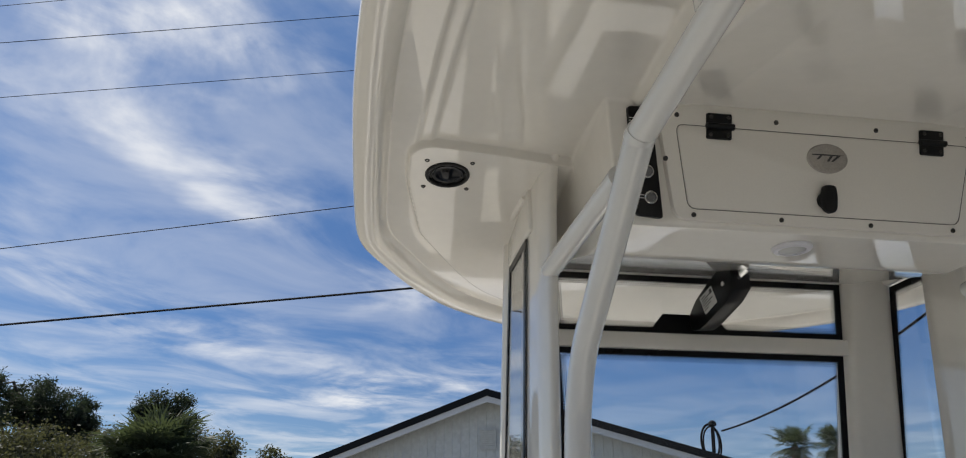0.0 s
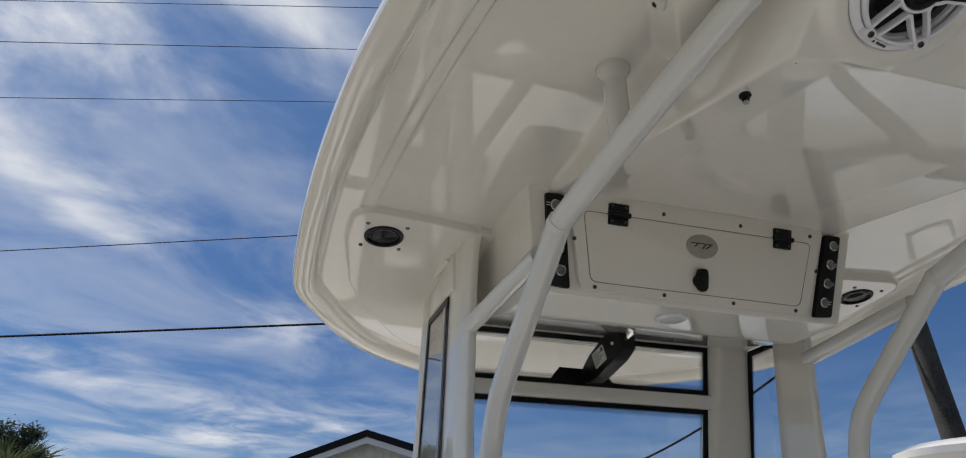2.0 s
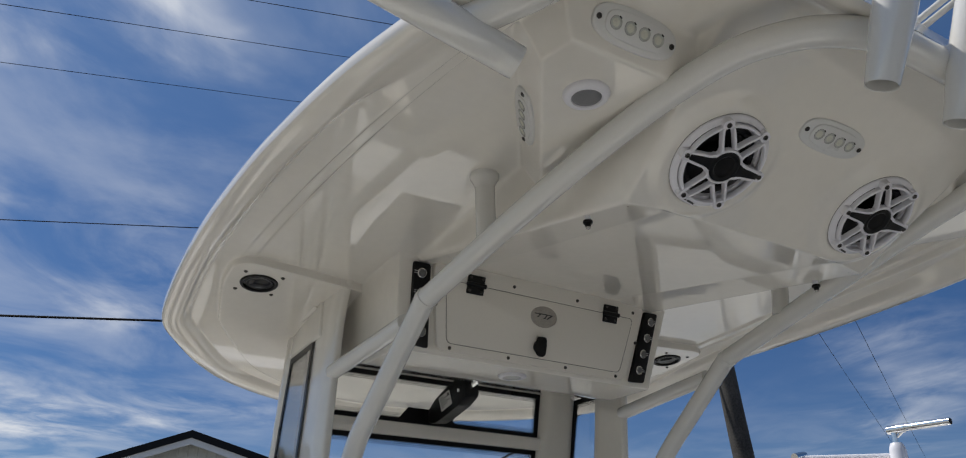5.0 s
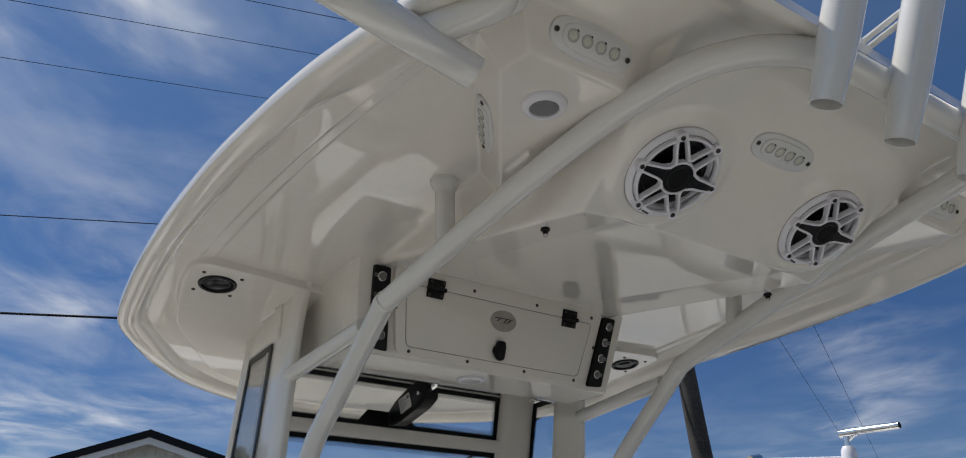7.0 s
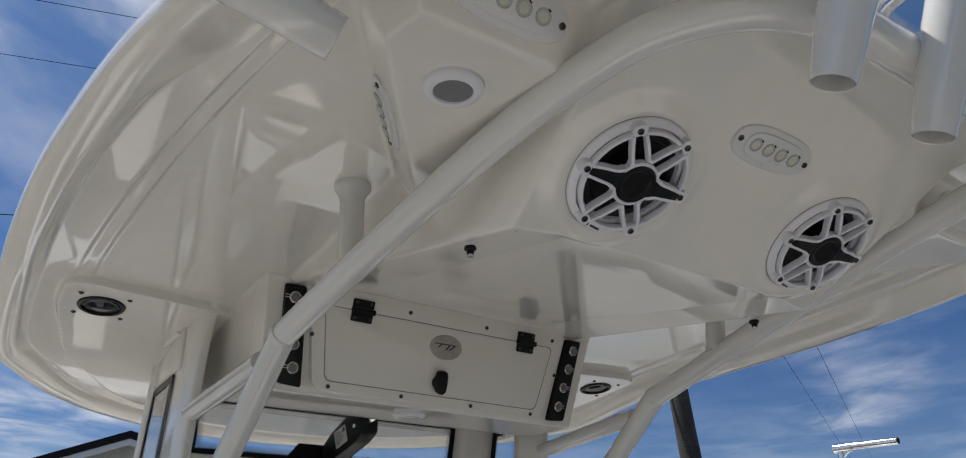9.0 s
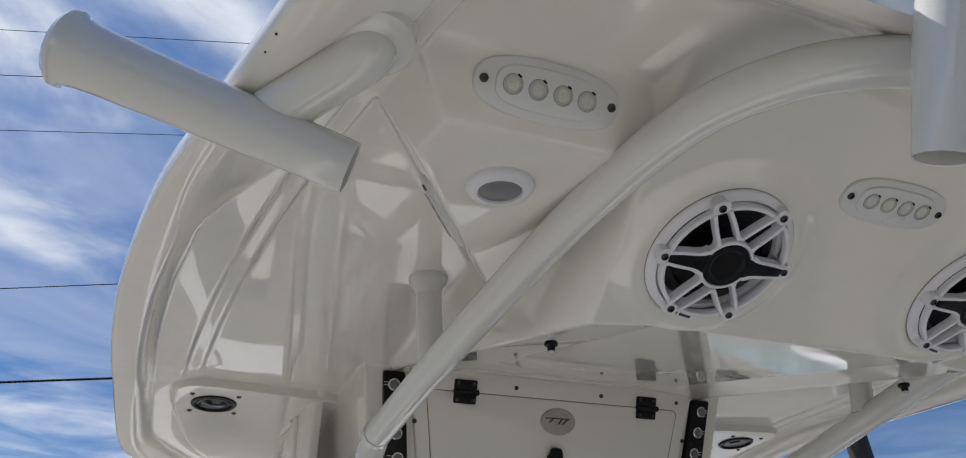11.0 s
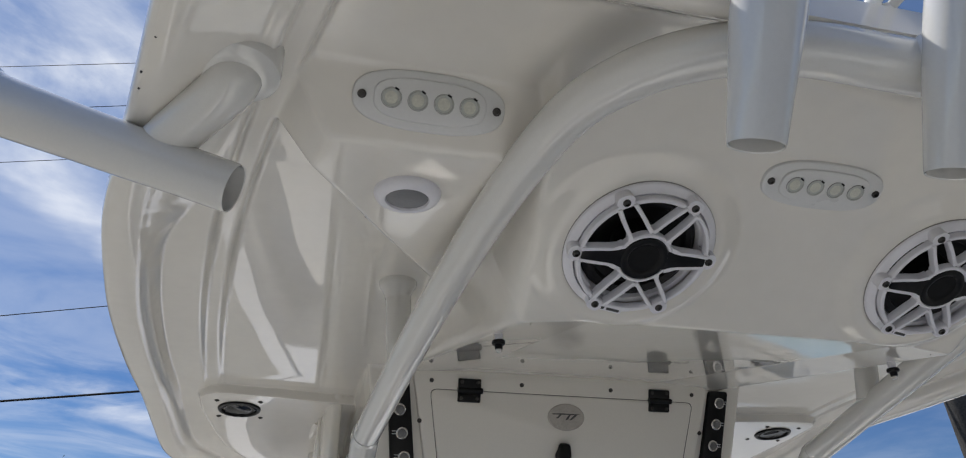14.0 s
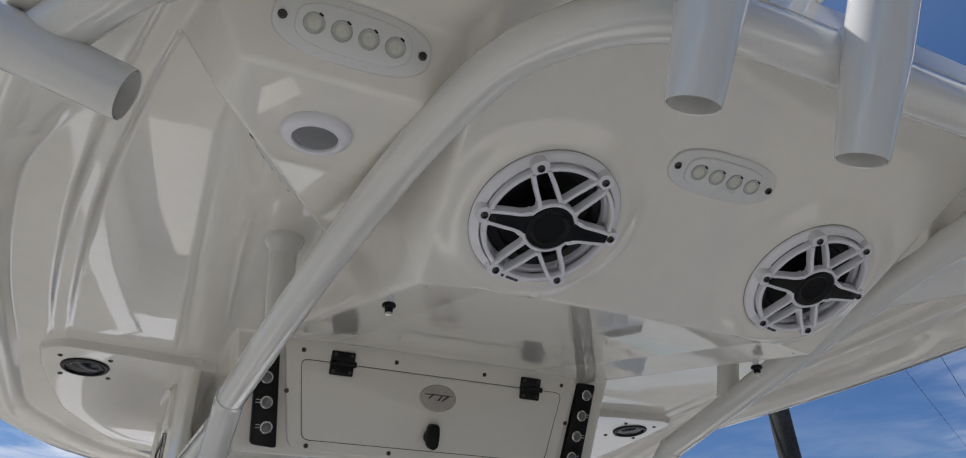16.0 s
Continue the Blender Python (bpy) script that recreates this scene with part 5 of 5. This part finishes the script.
sweep(bm, [qa + Vector((-0.05, 0, 0.0)), qa + Vector((0.05, 0, 0.02))], 0.028, 12)
sweep(bm, [qa + Vector((0, 0, 0.02)), qa + Vector((0, 0, -0.06))], 0.010, 8)
part("clip", bm, CHROME, rod)

# ---- plants ----


def leaf_cloud(bm, centre, radii, count, size, rng, narrow=0.45, tight=1.0, tufts=100):
    """Many small leaf blades spread through uneven clumps."""
    clumps = []
    for _ in range(tufts):
        d = Vector((rng.gauss(0, 1), rng.gauss(0, 1), rng.gauss(0, 1))).normalized() * (rng.random() ** 0.4)
        clumps.append((centre + Vector((d.x * radii[0], d.y * radii[1], d.z * radii[2])), rng.uniform(0.18, 0.34) * min(radii) * tight))
    for _ in range(count):
        c, cr = clumps[rng.randrange(len(clumps))]
        p = c + Vector((rng.gauss(0, 1), rng.gauss(0, 1), rng.gauss(0, 0.8))) * cr * 0.75
        a = Vector((rng.gauss(0, 1), rng.gauss(0, 1), rng.gauss(0.2, 0.8))).normalized()
        b = a.cross(Vector((rng.gauss(0, 1), rng.gauss(0, 1), rng.gauss(0, 1)))).normalized()
        s = size * rng.uniform(0.6, 1.3)
        vs = [bm.verts.new(v) for v in (p, p + a * s * 0.5 + b * s * narrow * 0.5, p + a * s, p + a * s * 0.5 - b * s * narrow * 0.5)]
        bm.faces.new(vs)


def tree(name, label, base, height, radii, leaf_mat, count, size, seed, lean=(0, 0), crown_at=0.72, limbs=7, narrow=0.45, tight=1.0, tufts=100):
    rng = random.Random(seed)
    t = thing(name, label, "tree", "trees behind the yard")
    bm = bmesh.new()
    b = Vector((base.x, base.y, GROUND_Z - 0.1))
    topp = b + Vector((lean[0], lean[1], height * crown_at))
    line = [b.lerp(topp, k / 8) + Vector((0.1 * noise.noise((k, seed, 0)), 0.1 * noise.noise((seed, k, 0)), 0)) for k in range(9)]
    sweep(bm, line, [0.035 * height * (1 - 0.6 * k / 8) for k in range(9)], 10)
    for i in range(limbs):
        a = rng.uniform(0, 6.28)
        st = line[rng.randrange(4, 9)]
        e = topp + Vector((math.cos(a) * radii[0] * 0.7, math.sin(a) * radii[1] * 0.7, rng.uniform(-0.4, 0.8) * radii[2]))
        sweep(bm, [st, st.lerp(e, 0.5) + Vector((0, 0, 0.1 * height * rng.random())), e], [0.012 * height, 0.008 * height, 0.003 * height], 7)
    part("trunk", bm, BARK, t)
    bm = bmesh.new()
    leaf_cloud(bm, topp + Vector((0, 0, height * (1 - crown_at) - radii[2] - 0.25 * min(radii) * tight)), radii, count, size, rng, narrow=narrow, tight=tight, tufts=tufts)
    part("crown", bm, leaf_mat, t, smooth=False)
    return t


def fan_palm(label, at, height, radius, blades, seed):
    """A fan palm: ringed trunk, stalks and pleated fans of narrow leaflets."""
    rng = random.Random(seed)
    t = thing("fan_palm", label, "palm tree", "palms")
    b = Vector((at.x, at.y, GROUND_Z - 0.1))
    c = b + Vector((0, 0, height))
    bm = bmesh.new()
    rr = [0.16 + 0.02 * (k % 2) for k in range(26)]
    sweep(bm, [b.lerp(c, k / 25) for k in range(26)], rr, 10)
    part("trunk", bm, BARK, t)
    bm = bmesh.new()
    for i in range(blades):
        a = rng.uniform(0, 2 * math.pi)
        el = math.asin(rng.uniform(-0.75, 1.0))
        d = Vector((math.cos(a) * math.cos(el), math.sin(a) * math.cos(el), math.sin(el)))
        hub = c + d * radius * rng.uniform(0.25, 0.66)
        sweep(bm, [c, c.lerp(hub, 0.5) + Vector((0, 0, 0.04)), hub], 0.015, 5)
        side = d.cross(Vector((0, 0, 1)))
        side = side.normalized() if side.length > 0.05 else Vector((1, 0, 0))
        up = side.cross(d).normalized()
        for k in range(25):
            fa = radians(-115 + 230 * k / 24)
            e = (d * math.cos(fa) + side * math.sin(fa)).normalized()
            ln = radius * rng.uniform(0.42, 0.6) * (1 - 0.25 * abs(k - 12) / 12)
            wv = (e.cross(up).normalized() + up * rng.uniform(-0.6, 0.6)) * 0.015 * radius
            m1 = hub + e * ln * 0.55 + up * 0.03 * radius
            m2 = hub + e * ln - Vector((0, 0, 0.16 * ln * rng.uniform(0.6, 1.6)))
            bm.faces.new([bm.verts.new(v) for v in (hub, m1 + wv, m2, m1 - wv)])
    part("crown", bm, LEAF_PALM, t, smooth=False)
    return t


def top_at(az, el, dist):
    """The foot below a crown whose top shows at that bearing and angle, and its height."""
    q = far(az, el, dist)
    return q, q.z - GROUND_Z


for i, (az, el, d, rad, n) in enumerate(((-25.6, 10.0, 60, (3.2, 3.2, 2.0), 5200), (-22.2, 9.7, 62, (3.4, 3.2, 2.0), 5600), (-19.4, 8.9, 61, (2.0, 2.0, 1.9), 4200), (-28.7, 9.8, 64, (3.2, 3.2, 2.2), 4200), (-13.8, 9.5, 58, (2.3, 2.3, 1.9), 4200))):
    q, h = top_at(az, el, d)
    tree("pine_tree", "tall dark pine tree with clumped needles", q, h, rad, LEAF_PINE, int(n * 4.2), 0.26, 10 + i, limbs=9, crown_at=0.80, narrow=0.26, tight=0.62, tufts=95)
for i, (az, el, d, rad, n) in enumerate(((-24.6, 7.3, 40, (2.8, 2.8, 2.6), 9000), (-20.6, 7.2, 41, (2.6, 2.6, 2.4), 9000), (-17.1, 6.9, 39, (2.0, 2.0, 2.2), 6000), (-10.2, 7.2, 42, (1.6, 1.6, 2.0), 6000), (-6.5, 6.3, 44, (0.9, 0.9, 1.6), 2600), (-28.6, 7.6, 42, (2.6, 2.6, 2.6), 6000))):
    q, h = top_at(az, el, d)
    tree("broadleaf_tree", "bushy olive-green broadleaf tree with pale highlights", q, h, rad, LEAF_OAK, int(n * 3.4), 0.15, 40 + i, crown_at=0.62, narrow=0.5, tight=0.75, tufts=150)
q, h = top_at(-14.0, 7.8, 33)
fan_palm("large green fan palm among bushes", q, h - 2.15, 2.75, 150, 5)
for i, (az, el, d) in enumerate(((30.2, 7.0, 38), (32.9, 7.0, 39))):
    q, h = top_at(az, el, d)
    fan_palm("fan palm with a shaggy crown behind the building", q, h - 0.8, 1.25, 40, 80 + i)
